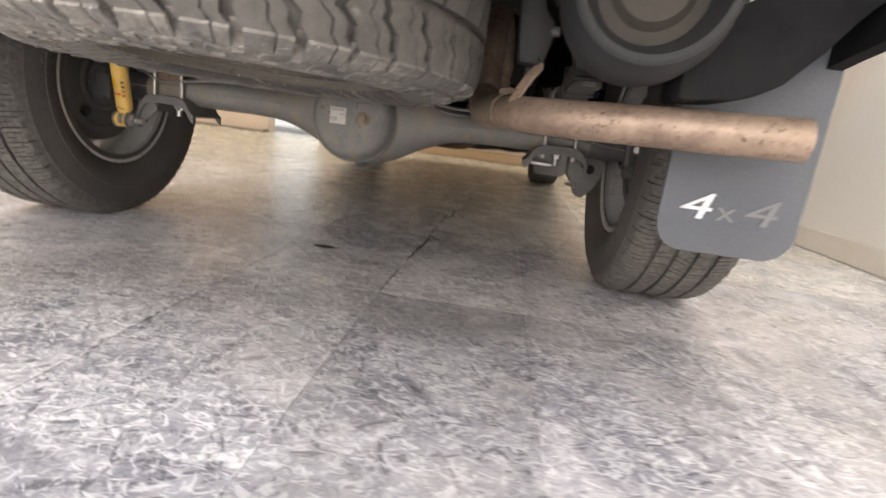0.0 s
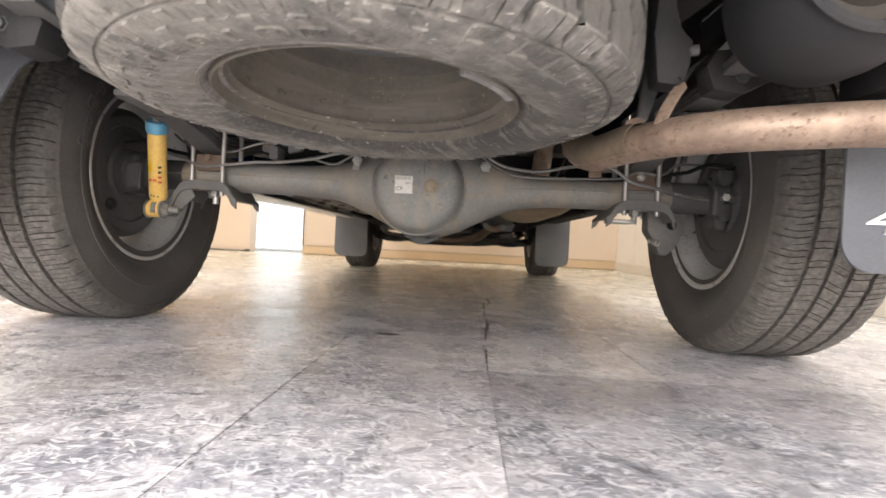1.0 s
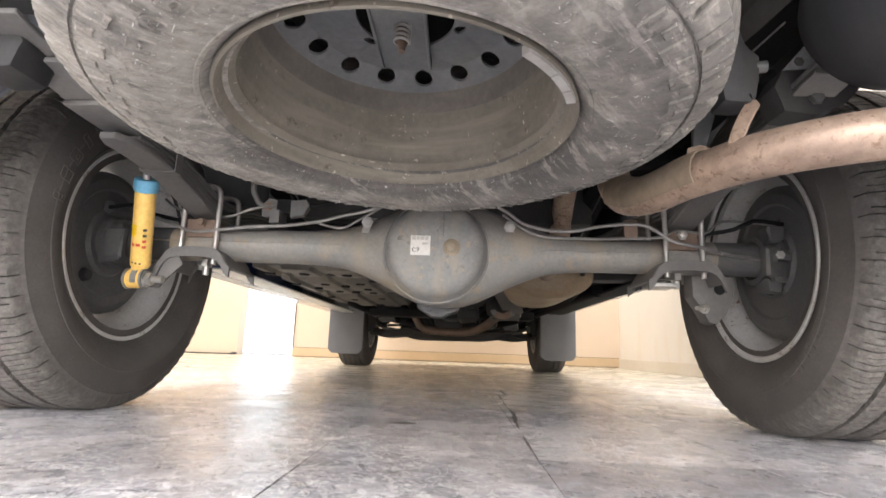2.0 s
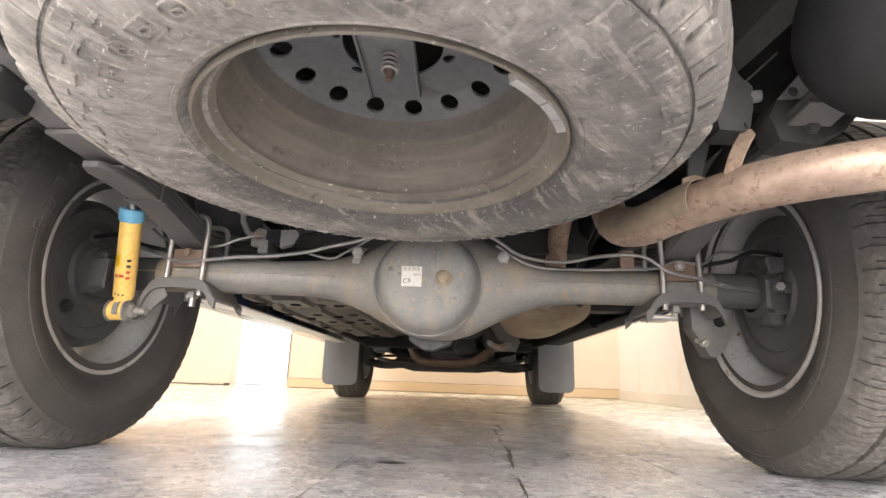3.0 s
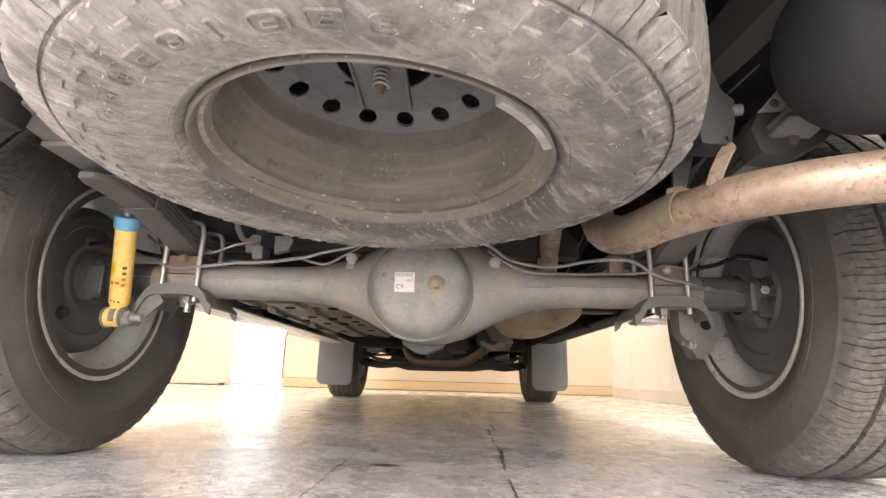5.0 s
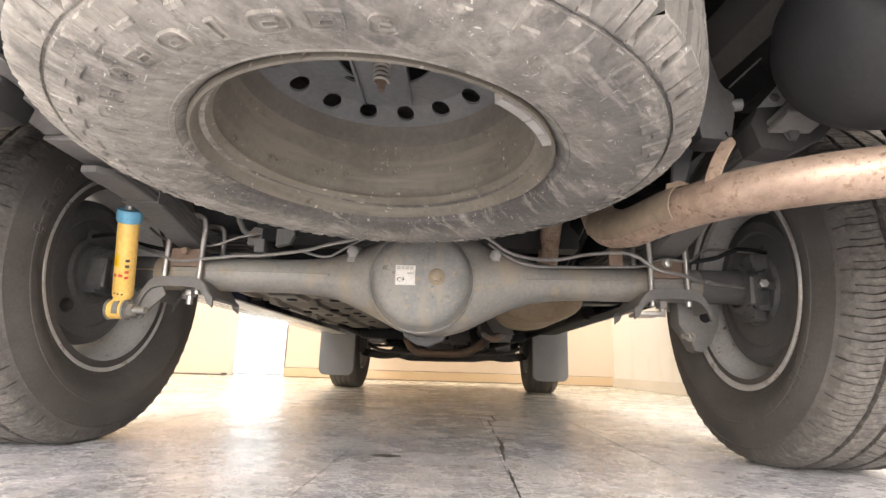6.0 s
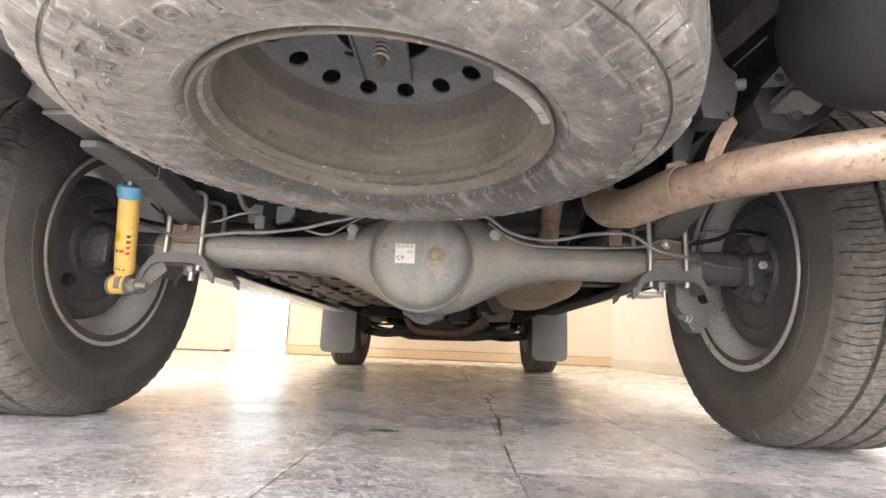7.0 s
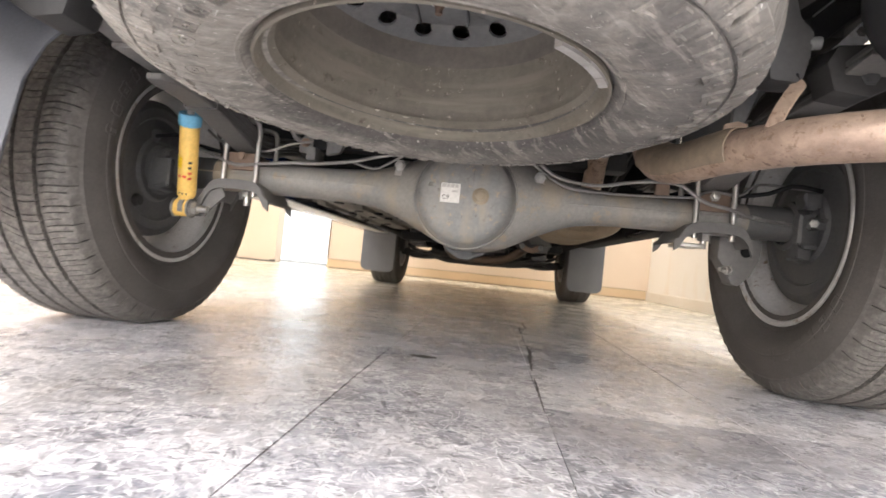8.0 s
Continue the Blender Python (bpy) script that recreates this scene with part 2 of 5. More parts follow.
BARE = material("bare_bright_metal", (0.88, 0.88, 0.9), (0.82, 0.82, 0.84), 0.3, 0.3, 20, 150, 0.05)
LEAD = material("dull_lead", (0.4, 0.39, 0.37), (0.3, 0.285, 0.26), 0.6, 0.1, 25, 200, 0.3)
LINE = material("brake_line", (0.3, 0.29, 0.27), (0.22, 0.21, 0.2), 0.45, 0.5, 20, 150, 0.1)
YELLOW = material("yellow_paint", (0.86, 0.57, 0.16), (0.8, 0.51, 0.13), 0.42, 0, 12, 150, 0.08, (0.5, 0.27, 0.04), 0.7)
BLUE = material("blue_bushing", (0.16, 0.42, 0.6), (0.13, 0.36, 0.52), 0.45, 0, 12, 150, 0.08)
BODY_BLUE = material("body_paint", (0.016, 0.035, 0.12), (0.018, 0.04, 0.14), 0.25, 0, 3, 200, 0.02, coat=0.6)
SKID = material("skid_plate", (0.19, 0.175, 0.152), (0.125, 0.117, 0.105), 0.6, 0.3, 7, 100, 0.3)
WHITE_LABEL = material("label_paper", (0.68, 0.655, 0.615), (0.62, 0.6, 0.56), 0.6, 0, 30, 200, 0.02)
INK = material("dark_ink", (0.06, 0.055, 0.05), (0.08, 0.07, 0.065), 0.6, 0, 30, 200, 0.0)
RED = material("red_ink", (0.7, 0.09, 0.05), (0.62, 0.08, 0.05), 0.5, 0, 30, 200, 0.0)
SILVER_INK = material("silver_lettering", (0.72, 0.73, 0.75), (0.66, 0.67, 0.7), 0.32, 0.55, 20, 150, 0.05)
GREY_INK = material("worn_lettering", (0.2, 0.2, 0.205), (0.17, 0.17, 0.175), 0.5, 0.2, 20, 150, 0.05)
CREAM = material("cream_wall_paint", (0.74, 0.61, 0.475), (0.7, 0.57, 0.435), 0.5, 0, 1.3, 60, 0.05, grain=0.06)
WHITE_WALL = material("white_wall_paint", (0.85, 0.775, 0.68), (0.82, 0.745, 0.65), 0.5, 0, 1.3, 60, 0.05, grain=0.05)
SKIRTING = material("skirting_paint", (0.68, 0.51, 0.32), (0.61, 0.45, 0.27), 0.45, 0, 2, 60, 0.05, (0.42, 0.28, 0.14), 0.66, grain=0.1)
BROWN_LINE = material("brown_line", (0.2, 0.14, 0.085), (0.27, 0.19, 0.12), 0.8, 0, 9, 90, 0.1)
PALE_SKIRTING = material("pale_skirting_paint", (0.8, 0.74, 0.66), (0.74, 0.67, 0.58), 0.4, 0, 2, 60, 0.05, (0.55, 0.47, 0.36), 0.66, grain=0.08)
SHEET_WALL = material("stained_wall_paint", (0.88, 0.845, 0.79), (0.86, 0.815, 0.75), 0.5, 0, 1.3, 60, 0.05, grain=0.05, streaks=(0.82, 0.72, 0.6), streak_at=0.52, streak_scale=(1.2, 2.2, 0.8))
CEIL = material("ceiling_paint", (0.8, 0.79, 0.77), (0.77, 0.76, 0.74), 0.8, 0, 1, 60, 0.1)
GROUT = material("floor_grout", (0.05, 0.047, 0.044), (0.08, 0.075, 0.07), 0.8, 0, 6, 90, 0.2)
CONCRETE = material("outdoor_concrete", (0.5, 0.48, 0.45), (0.42, 0.41, 0.38), 0.85, 0, 0.8, 40, 0.3)


MARK = material("worn_black_mark", (0.034, 0.029, 0.025), (0.06, 0.052, 0.045), 0.95, 0, 30, 200, 0.0)
MARK.node_tree.nodes["Principled BSDF"].inputs["Specular IOR Level"].default_value = 0.1


def floor_material():
    """Waxed vinyl: marbled grey ground with pale curled chips, dark streaks and scuffs."""
    m = bpy.data.materials.new("marbled_floor_tile")
    m.use_nodes = True
    n, lk = m.node_tree.nodes, m.node_tree.links.new
    p = n["Principled BSDF"]
    geo, oi = n.new("ShaderNodeNewGeometry"), n.new("ShaderNodeObjectInfo")

    def tex(scale, detail, rough=0.6, dist=0.0):
        t = n.new("ShaderNodeTexNoise")
        t.inputs["Scale"].default_value, t.inputs["Detail"].default_value = scale, detail
        t.inputs["Roughness"].default_value, t.inputs["Distortion"].default_value = rough, dist
        lk(geo.outputs["Position"], t.inputs["Vector"])
        return t.outputs[0]

    def rng(src, lo, hi, a=0.0, b=1.0):
        r = n.new("ShaderNodeMapRange")
        for i, v in enumerate((lo, hi, a, b)):
            r.inputs[i + 1].default_value = v
        lk(src, r.inputs[0])
        return r.outputs[0]

    def mix(fac, a, b, blend="MIX"):
        x = n.new("ShaderNodeMix")
        x.data_type, x.blend_type = "RGBA", blend
        for sock, val in ((x.inputs[0], fac), (x.inputs[6], a), (x.inputs[7], b)):
            if hasattr(val, "is_linked"):
                lk(val, sock)
            else:
                sock.default_value = val if isinstance(val, float) else (*val, 1)
        return x.outputs[2]

    def math_(op, a, b):
        x = n.new("ShaderNodeMath")
        x.operation = op
        for sock, val in ((x.inputs[0], a), (x.inputs[1], b)):
            if hasattr(val, "is_linked"):
                lk(val, sock)
            else:
                sock.default_value = val
        return x.outputs[0]

    def flakes(long, thin, turn, lo, hi):
        """Short drawn-out chips that all lie about one way."""
        mp = n.new("ShaderNodeMapping")
        mp.vector_type = "TEXTURE"
        mp.inputs["Rotation"].default_value, mp.inputs["Scale"].default_value = (0, 0, turn), (1 / long, 1 / thin, 1)
        lk(geo.outputs["Position"], mp.inputs["Vector"])
        t = n.new("ShaderNodeTexNoise")
        t.inputs["Scale"].default_value, t.inputs["Detail"].default_value, t.inputs["Distortion"].default_value = 1.0, 1.5, 0.9
        lk(mp.outputs[0], t.inputs["Vector"])
        return rng(t.outputs[0], lo, hi)

    ground = mix(rng(tex(9, 6, 0.75, 0.8), 0.36, 0.64), (0.16, 0.166, 0.188), (0.53, 0.53, 0.54))
    ground = mix(math_("MULTIPLY", rng(tex(48, 4, 0.7, 0.8), 0.45, 0.6), 0.5), ground, (0.3, 0.303, 0.325))
    dark = math_("MAXIMUM", flakes(20, 75, 0.5, 0.62, 0.68), flakes(17, 66, 2.0, 0.62, 0.68))
    ground = mix(math_("MULTIPLY", dark, 0.72), ground, (0.11, 0.11, 0.12))
    band = math_("ABSOLUTE", math_("SUBTRACT", tex(27, 1, 0.4, 0.7), 0.5), 0.0)
    chips = math_("MULTIPLY", rng(band, 0.01, 0.03, 0.8, 0.0), rng(tex(24, 2), 0.48, 0.55))
    for turn, thin in ((0.25, 90), (0.95, 80), (1.7, 96), (2.5, 84), (2.95, 100)):
        chips = math_("MAXIMUM", chips, flakes(36, thin * 0.85, turn, 0.6, 0.72))
    ground = mix(math_("MULTIPLY", chips, 0.62), ground, (0.78, 0.78, 0.79))
    dirt = rng(tex(1.3, 6, 0.7), 0.45, 0.75)
    ground = mix(math_("MULTIPLY", dirt, 0.5), ground, (0.46, 0.42, 0.36))
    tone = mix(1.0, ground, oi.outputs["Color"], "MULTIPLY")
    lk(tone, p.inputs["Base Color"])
    lk(rng(tex(5, 5, 0.7), 0.3, 0.7, 0.17, 0.36), p.inputs["Roughness"])
    p.inputs["Specular IOR Level"].default_value = 0.5
    bp = n.new("ShaderNodeBump")
    bp.inputs["Strength"].default_value, bp.inputs["Distance"].default_value = 0.85, 0.005
    lk(math_("ADD", math_("MULTIPLY", chips, 0.1), math_("ADD", tex(13, 4, 0.55, 0.8), math_("MULTIPLY", tex(34, 3), 0.7))), bp.inputs["Height"])
    lk(bp.outputs[0], p.inputs["Normal"])
    return m


TILE = floor_material()


# ---- mesh helpers ----
def mesh_ob(name, bm, mat, parent=None, label="", smooth=True):
    me = bpy.data.meshes.new(name)
    bm.normal_update()
    bm.to_mesh(me)
    bm.free()
    me.materials.append(mat)
    if smooth:
        me.shade_smooth()
        me.set_sharp_from_angle(angle=radians(38))
    ob = new(name, me)
    if parent:
        ob.parent = parent
    if label:
        ob["label"] = label
    return ob


def part(name, bm, mat, parent, label="", smooth=True):
    return mesh_ob(name, bm, mat, parent, label, smooth)


def structure(name, bm, mat, label="", category="", smooth=False):
    return tagged(mesh_ob(name, bm, mat, None, "", smooth), label, category, "", "structure")


def empty(name, label, category, group=""):
    return tagged(new(name), label, category, group)


def add_box(bm, lo, hi, bevel=0.0, m=None):
    r = bmesh.ops.create_cube(bm, size=1)
    vs = r["verts"]
    for v in vs:
        v.co = Vector([(a + b) / 2 + c * (b - a) for a, b, c in zip(lo, hi, v.co)])
    if bevel:
        es = list({e for v in vs for e in v.link_edges})
        r = bmesh.ops.bevel(bm, geom=es, offset=bevel, segments=2, affect="EDGES", profile=0.6)
        vs = [v for v in bm.verts if v.is_valid and v in set(r["verts"])] or vs
    if m:
        bmesh.ops.transform(bm, matrix=m, verts=list({v for v in vs}))
    return bm


def box(lo, hi, bevel=0.0):
    return add_box(bmesh.new(), lo, hi, bevel)


def spline(pts, step):
    """Points at about the given step along a smooth curve through pts."""
    pts = [Vector(p) for p in pts]
    out = []
    for i in range(len(pts) - 1):
        p0, p1, p2, p3 = pts[max(i - 1, 0)], pts[i], pts[i + 1], pts[min(i + 2, len(pts) - 1)]
        k = max(1, int((p2 - p1).length / step))
        for j in range(k):
            t = j / k
            out.append(0.5 * (2 * p1 + (p2 - p0) * t + (2 * p0 - 5 * p1 + 4 * p2 - p3) * t * t + (3 * p1 - 3 * p2 + p3 - p0) * t ** 3))
    out.append(pts[-1])
    return out


def add_tube(bm, pts, radius, n=14, step=0.02, smooth=True, cap=True, hollow=0.0):
    """A pipe along pts. radius: one number, or a function of the share of the way."""
    line = spline(pts, step) if smooth else [Vector(p) for p in pts]
    side = None
    rings = []
    for i, p in enumerate(line):
        d = (line[min(i + 1, len(line) - 1)] - line[max(i - 1, 0)]).normalized()
        side = d.orthogonal() if side is None else (side - d * side.dot(d))
        side.normalize()
        up = d.cross(side)
        r = radius(i / (len(line) - 1)) if callable(radius) else radius
        rings.append([bm.verts.new(p + r * (math.cos(2 * math.pi * k / n) * side + math.sin(2 * math.pi * k / n) * up)) for k in range(n)])
    for a, b in zip(rings, rings[1:]):
        for k in range(n):
            bm.faces.new((a[k - 1], a[k], b[k], b[k - 1]))
    if cap:
        bm.faces.new(rings[0])
        if hollow:
            d = (line[-1] - line[-2]).normalized()
            c = line[-1]
            inner = [bm.verts.new(c + (v.co - c) * hollow) for v in rings[-1]]
            deep = [bm.verts.new(v.co - d * 0.12) for v in inner]
            for k in range(n):
                bm.faces.new((rings[-1][k - 1], rings[-1][k], inner[k], inner[k - 1]))
                bm.faces.new((inner[k - 1], inner[k], deep[k], deep[k - 1]))
            bm.faces.new(deep)
        else:
            bm.faces.new(rings[-1][::-1])
    bmesh.ops.recalc_face_normals(bm, faces=bm.faces)
    return bm


def tube(pts, radius, **kw):
    return add_tube(bmesh.new(), pts, radius, **kw)


def lathe(profile, n=64, m=None, close=False):
    """profile: (radius, height) pairs turned about z, then moved by m."""
    bm = bmesh.new()
    rings = [[bm.verts.new((r * math.cos(2 * math.pi * k / n), r * math.sin(2 * math.pi * k / n), h)) for k in range(n)] if r > 1e-6 else [bm.verts.new((0, 0, h))]
             for r, h in profile]
    pairs = list(zip(rings, rings[1:])) + ([(rings[-1], rings[0])] if close else [])
    for a, b in pairs:
        for k in range(n):
            if len(a) == 1:
                bm.faces.new((a[0], b[k], b[k - 1]))
            elif len(b) == 1:
                bm.faces.new((a[k - 1], a[k], b[0]))
            else:
                bm.faces.new((a[k - 1], a[k], b[k], b[k - 1]))
    bmesh.ops.recalc_face_normals(bm, faces=bm.faces)
    if m:
        bm.transform(m)
    return bm


def axis_to(direction, at):
    return Matrix.Translation(at) @ Vector(direction).to_track_quat("Z", "Y").to_matrix().to_4x4()


def prism(outline, thick, m=None, bevel=0.0):
    """A plate: the outline in x and y, thick along z, moved by m."""
    bm = bmesh.new()
    lo = [bm.verts.new((x, y, 0)) for x, y in outline]
    hi = [bm.verts.new((x, y, thick)) for x, y in outline]
    bm.faces.new(lo[::-1])
    bm.faces.new(hi)
    for k in range(len(lo)):
        bm.faces.new((lo[k - 1], lo[k], hi[k], hi[k - 1]))
    bmesh.ops.recalc_face_normals(bm, faces=bm.faces)
    if bevel:
        bmesh.ops.bevel(bm, geom=bm.edges[:], offset=bevel, segments=2, affect="EDGES", profile=0.6)
    if m:
        bm.transform(m)
    return bm


XZ = Matrix(((1, 0, 0, 0), (0, 0, -1, 0), (0, 1, 0, 0), (0, 0, 0, 1)))  # outline's y becomes z, thickness goes to -y


def rounded(x0, y0, x1, y1, r, n=5):
    pts = []
    for cx, cy, a0 in ((x1 - r, y0 + r, -90), (x1 - r, y1 - r, 0), (x0 + r, y1 - r, 90), (x0 + r, y0 + r, 180)):
        for k in range(n + 1):
            a = radians(a0 + 90 * k / n)
            pts.append((cx + r * math.cos(a), cy + r * math.sin(a)))
    return pts


def hex_bolt(at, direction, r=0.009, h=0.01, stud=0.0):
    bm = lathe([(0, 0), (r * 1.35, 0), (r * 1.35, 0.002), (r, 0.0021), (r, h), (r * 0.8, h + 0.001), (0, h + 0.001)], 6)
    if stud:
        add_tube(bm, [(0, 0, h), (0, 0, h + stud)], r * 0.55, n=10, smooth=False)
    bm.transform(axis_to(direction, at))
    return bm


def strip(points, half, thick, axis=Vector((0, 1, 0)), step=0.015):
    """A bent bar of flat steel that follows points, half wide to each side along axis."""
    bm = bmesh.new()
    line = spline(points, step)
    rows = []
    for i, p in enumerate(line):
        d = (line[min(i + 1, len(line) - 1)] - line[max(i - 1, 0)]).normalized()
        up = axis.cross(d).normalized() * thick / 2
        rows.append([bm.verts.new(p + s * half * axis + t * up) for s, t in ((-1, -1), (1, -1), (1, 1), (-1, 1))])
    for a, b in zip(rows, rows[1:]):
        for k in range(4):
            bm.faces.new((a[k - 1], a[k], b[k], b[k - 1]))
    bm.faces.new(rows[0])
    bm.faces.new(rows[-1])
    bmesh.ops.recalc_face_normals(bm, faces=bm.faces)
    bmesh.ops.bevel(bm, geom=[e for e in bm.edges if e.is_manifold and e.calc_face_angle(0) > 0.9], offset=thick * 0.2, segments=1, affect="EDGES")
    return bm


def grid_mesh(name, verts, n, m, mat, parent, label="", closed=True):
    """A mesh from n rings of m points each, closed round the rings."""
    i, j = np.meshgrid(np.arange(n), np.arange(m - 1), indexing="ij")
    a, b = i * m + j, ((i + 1) % n) * m + j
    faces = np.stack((a, b, b + 1, a + 1), -1).reshape(-1, 4)
    me = bpy.data.meshes.new(name)
    me.vertices.add(len(verts))
    me.vertices.foreach_set("co", np.asarray(verts, np.float32).ravel())
    me.loops.add(faces.size)
    me.loops.foreach_set("vertex_index", faces.ravel().astype(np.int32))
    me.polygons.add(len(faces))
    me.polygons.foreach_set("loop_start", np.arange(0, faces.size, 4, dtype=np.int32))
    me.update(calc_edges=True)
    me.validate()
    me.materials.append(mat)
    me.shade_smooth()
    me.set_sharp_from_angle(angle=radians(34))
    ob = new(name, me)
    if parent:
        ob.parent = parent
    if label:
        ob["label"] = label
    return ob


# ---- tyres: a ring about local z, tread cut by pitch ----
def tyre_profile(R, W, bead, rs, us, shape=(0.74, 0.81, 0.9, 0.965, 1.0, 0.985, 0.93, 0.86, 0.8)):
    """(radius, height, kind, u) from the lower bead round the tread to the upper bead; kind 0 side, 1 tread."""
    t = R - bead
    knots_r = np.array([bead, bead + 0.1 * t, bead + 0.165 * t, bead + 0.3 * t, bead + 0.46 * t, bead + 0.62 * t, bead + 0.8 * t, bead + 0.92 * t, bead + 0.975 * t])
    knots_h = np.array(shape) * W
    side = [(r, float(np.interp(r, knots_r, knots_h)), 0, 0.0) for r in rs]
    tread = []
    for u in us:
        a = abs(u)
        tread.append((R - 0.003 * a * a - 0.006 * max(0, a - 0.85) / 0.15, -u * W * 0.8, 1, u))
    low = [(r, -h, 0, 0.0) for r, h, _, _ in side]
    return low + [(r, h, k, -u) for r, h, k, u in tread][::-1 if tread[0][1] > 0 else 1] + side[::-1]


def tyre_points(R, W, bead, rs, us, pitches, fracs, cut, skew, shape=(0.74, 0.81, 0.9, 0.965, 1.0, 0.985, 0.93, 0.86, 0.8)):
    """Every point of the tyre. cut(kind, r, u, f): how deep the rubber is cut there (minus: raised)."""
    prof = tyre_profile(R, W, bead, rs, us, shape)
    thetas = [(k + f) * 2 * math.pi / pitches for k in range(pitches) for f in fracs]
    fr = [f for _ in range(pitches) for f in fracs]
    out = np.zeros((len(thetas), len(prof), 3))
    for j, (r, h, kind, u) in enumerate(prof):
        sgn = 1 if h > 0 else -1
        table = {f: cut(kind, r, u if kind else sgn, f) for f in fracs}
        d = np.array([table[f] for f in fr])
        th = np.array(thetas) + skew(u if kind else sgn * 1.0) * 2 * math.pi / pitches
        rr = r - d if kind else np.full(len(fr), r)
        hh = np.full(len(fr), h) if kind else h - sgn * d
        out[:, j, 0], out[:, j, 1], out[:, j, 2] = rr * np.cos(th), rr * np.sin(th), hh
    return out.reshape(-1, 3), len(thetas), len(prof)


def road_cut(kind, r, u, f):
    if kind:
        a = abs(u)
        if abs(a - 0.2) < 0.041 or abs(a - 0.6) < 0.045:
            return 0.009
        if a > 0.66 and 0.655 < f < 0.727:
            return 0.007
        if a > 0.66 and 0.33 < f < 0.39:
            return 0.006
        if a < 0.9 and (0.005 < f < 0.05 or 0.335 < f < 0.385):
            return 0.0045
        return 0.0
    if r > 0.3585 and 0.655 < f < 0.727:
        return 0.0045
    if r > 0.362 and 0.336 < f < 0.384:
        return 0.003
    if r > 0.3525:
        return 0.0004 if f < 0.65 else 0.0
    if 0.352 < r < 0.358:
        return -0.0012
    if 0.236 < r < 0.244:
        return -0.0015
    if 0.3 < r < 0.303:
        return -0.0008
    return 0.0


def terrain_cut(kind, r, u, f):
    if kind:
        a = abs(u)
        if abs(a - 0.3) < 0.06:
            return 0.013
        if a > 0.36 and 0.6 < f < 0.82:
            return 0.015
        if a < 0.25 and (0.1 < f < 0.24):
            return 0.012
        if 0.3 < f < 0.34 and a > 0.4:
            return 0.008
        return 0.0
    if 0.3445 < r < 0.3475:
        return 0.003
    if r > 0.355 and 0.6 < f < 0.82:
        return 0.012
    if r > 0.349 and (0.3 < f < 0.34 or 0.6 < f < 0.64):
        return 0.006
    if 0.318 < r < 0.342 and 0.07 < f < 0.45:
        return -0.003 if (f < 0.14 or r < 0.323) else -0.0008
    if 0.328 < r < 0.342 and 0.6 < f < 0.82:
        return -0.0024
    if 0.234 < r < 0.24:
        return -0.002
    return 0.0


ROAD_F = (0.0, 0.006, 0.048, 0.053, 0.13, 0.22, 0.33, 0.336, 0.384, 0.39, 0.5, 0.6, 0.65, 0.656, 0.725, 0.731, 0.85)
ROAD_U = (-1.0, -0.94, -0.85, -0.75, -0.67, -0.655, -0.646, -0.644, -0.556, -0.554, -0.4, -0.3, -0.242, -0.24, -0.16, -0.158, -0.08, 0.0,
          0.08, 0.158, 0.16, 0.24, 0.242, 0.3, 0.4, 0.554, 0.556, 0.644, 0.646, 0.655, 0.67, 0.75, 0.85, 0.94, 1.0)
ROAD_R = (0.207, 0.212, 0.222, 0.235, 0.2365, 0.2435, 0.245, 0.26, 0.275, 0.29, 0.2995, 0.3005, 0.3025, 0.3035, 0.315, 0.33, 0.345, 0.3515, 0.3525, 0.3575, 0.3585, 0.3615, 0.3625, 0.37, 0.377)
TER_F = (0.0, 0.068, 0.072, 0.099, 0.101, 0.138, 0.142, 0.239, 0.241, 0.299, 0.301, 0.339, 0.341, 0.448, 0.452, 0.53, 0.599, 0.601, 0.639, 0.641, 0.72, 0.819, 0.821, 0.9)
TER_U = (-1.0, -0.9, -0.75, -0.6, -0.5, -0.41, -0.39, -0.365, -0.361, -0.359, -0.241, -0.239, -0.12, 0.0, 0.12, 0.239, 0.241, 0.359, 0.361, 0.365, 0.39, 0.41, 0.5, 0.6, 0.75, 0.9, 1.0)
TER_R = (0.207, 0.212, 0.222, 0.2335, 0.2345, 0.2395, 0.2405, 0.255, 0.27, 0.285, 0.3, 0.31, 0.3175, 0.3185, 0.3225, 0.3235, 0.3275, 0.3285, 0.335, 0.3415, 0.3425, 0.344, 0.345, 0.347, 0.348, 0.3495, 0.3555, 0.3615, 0.3625, 0.37, 0.377)


# ---- the room ----
def wall(name, lo, hi, mat, label):
    return structure(name, box(lo, hi), mat, label, "wall")


wall("wall_front", (-2.02, 5.35, 0), (2.25, 5.55, 3.2), CREAM, "cream painted wall with a low skirting board")
wall("wall_front_lintel", (-2.75, 5.35, 2.1), (-2.02, 5.55, 3.2), CREAM, "cream painted wall over an open doorway")
wall("wall_front_left", (-3.9, 5.35, 0), (-2.75, 5.55, 3.2), CREAM, "cream painted wall beside an open doorway")
wall("wall_right", (2.06, -4.6, 0), (2.25, 5.35, 3.2), SHEET_WALL, "off-white stained wall beside the truck")
wall("wall_left", (-4.1, -4.6, 0), (-3.9, 5.55, 3.2), CREAM, "plain cream painted side wall")
wall("wall_rear_lintel", (-3.9, -4.6, 3.0), (2.06, -4.4, 3.2), WHITE_WALL, "white wall over the wide vehicle entrance")
structure("ceiling", box((-4.1, -4.6, 3.2), (2.25, 5.55, 3.35)), CEIL, "plain white ceiling", "ceiling")
structure("ground", box((-60, -60, -0.3), (60, 60, -0.06)), CONCRETE, "pale concrete ground outside the openings", "ground")


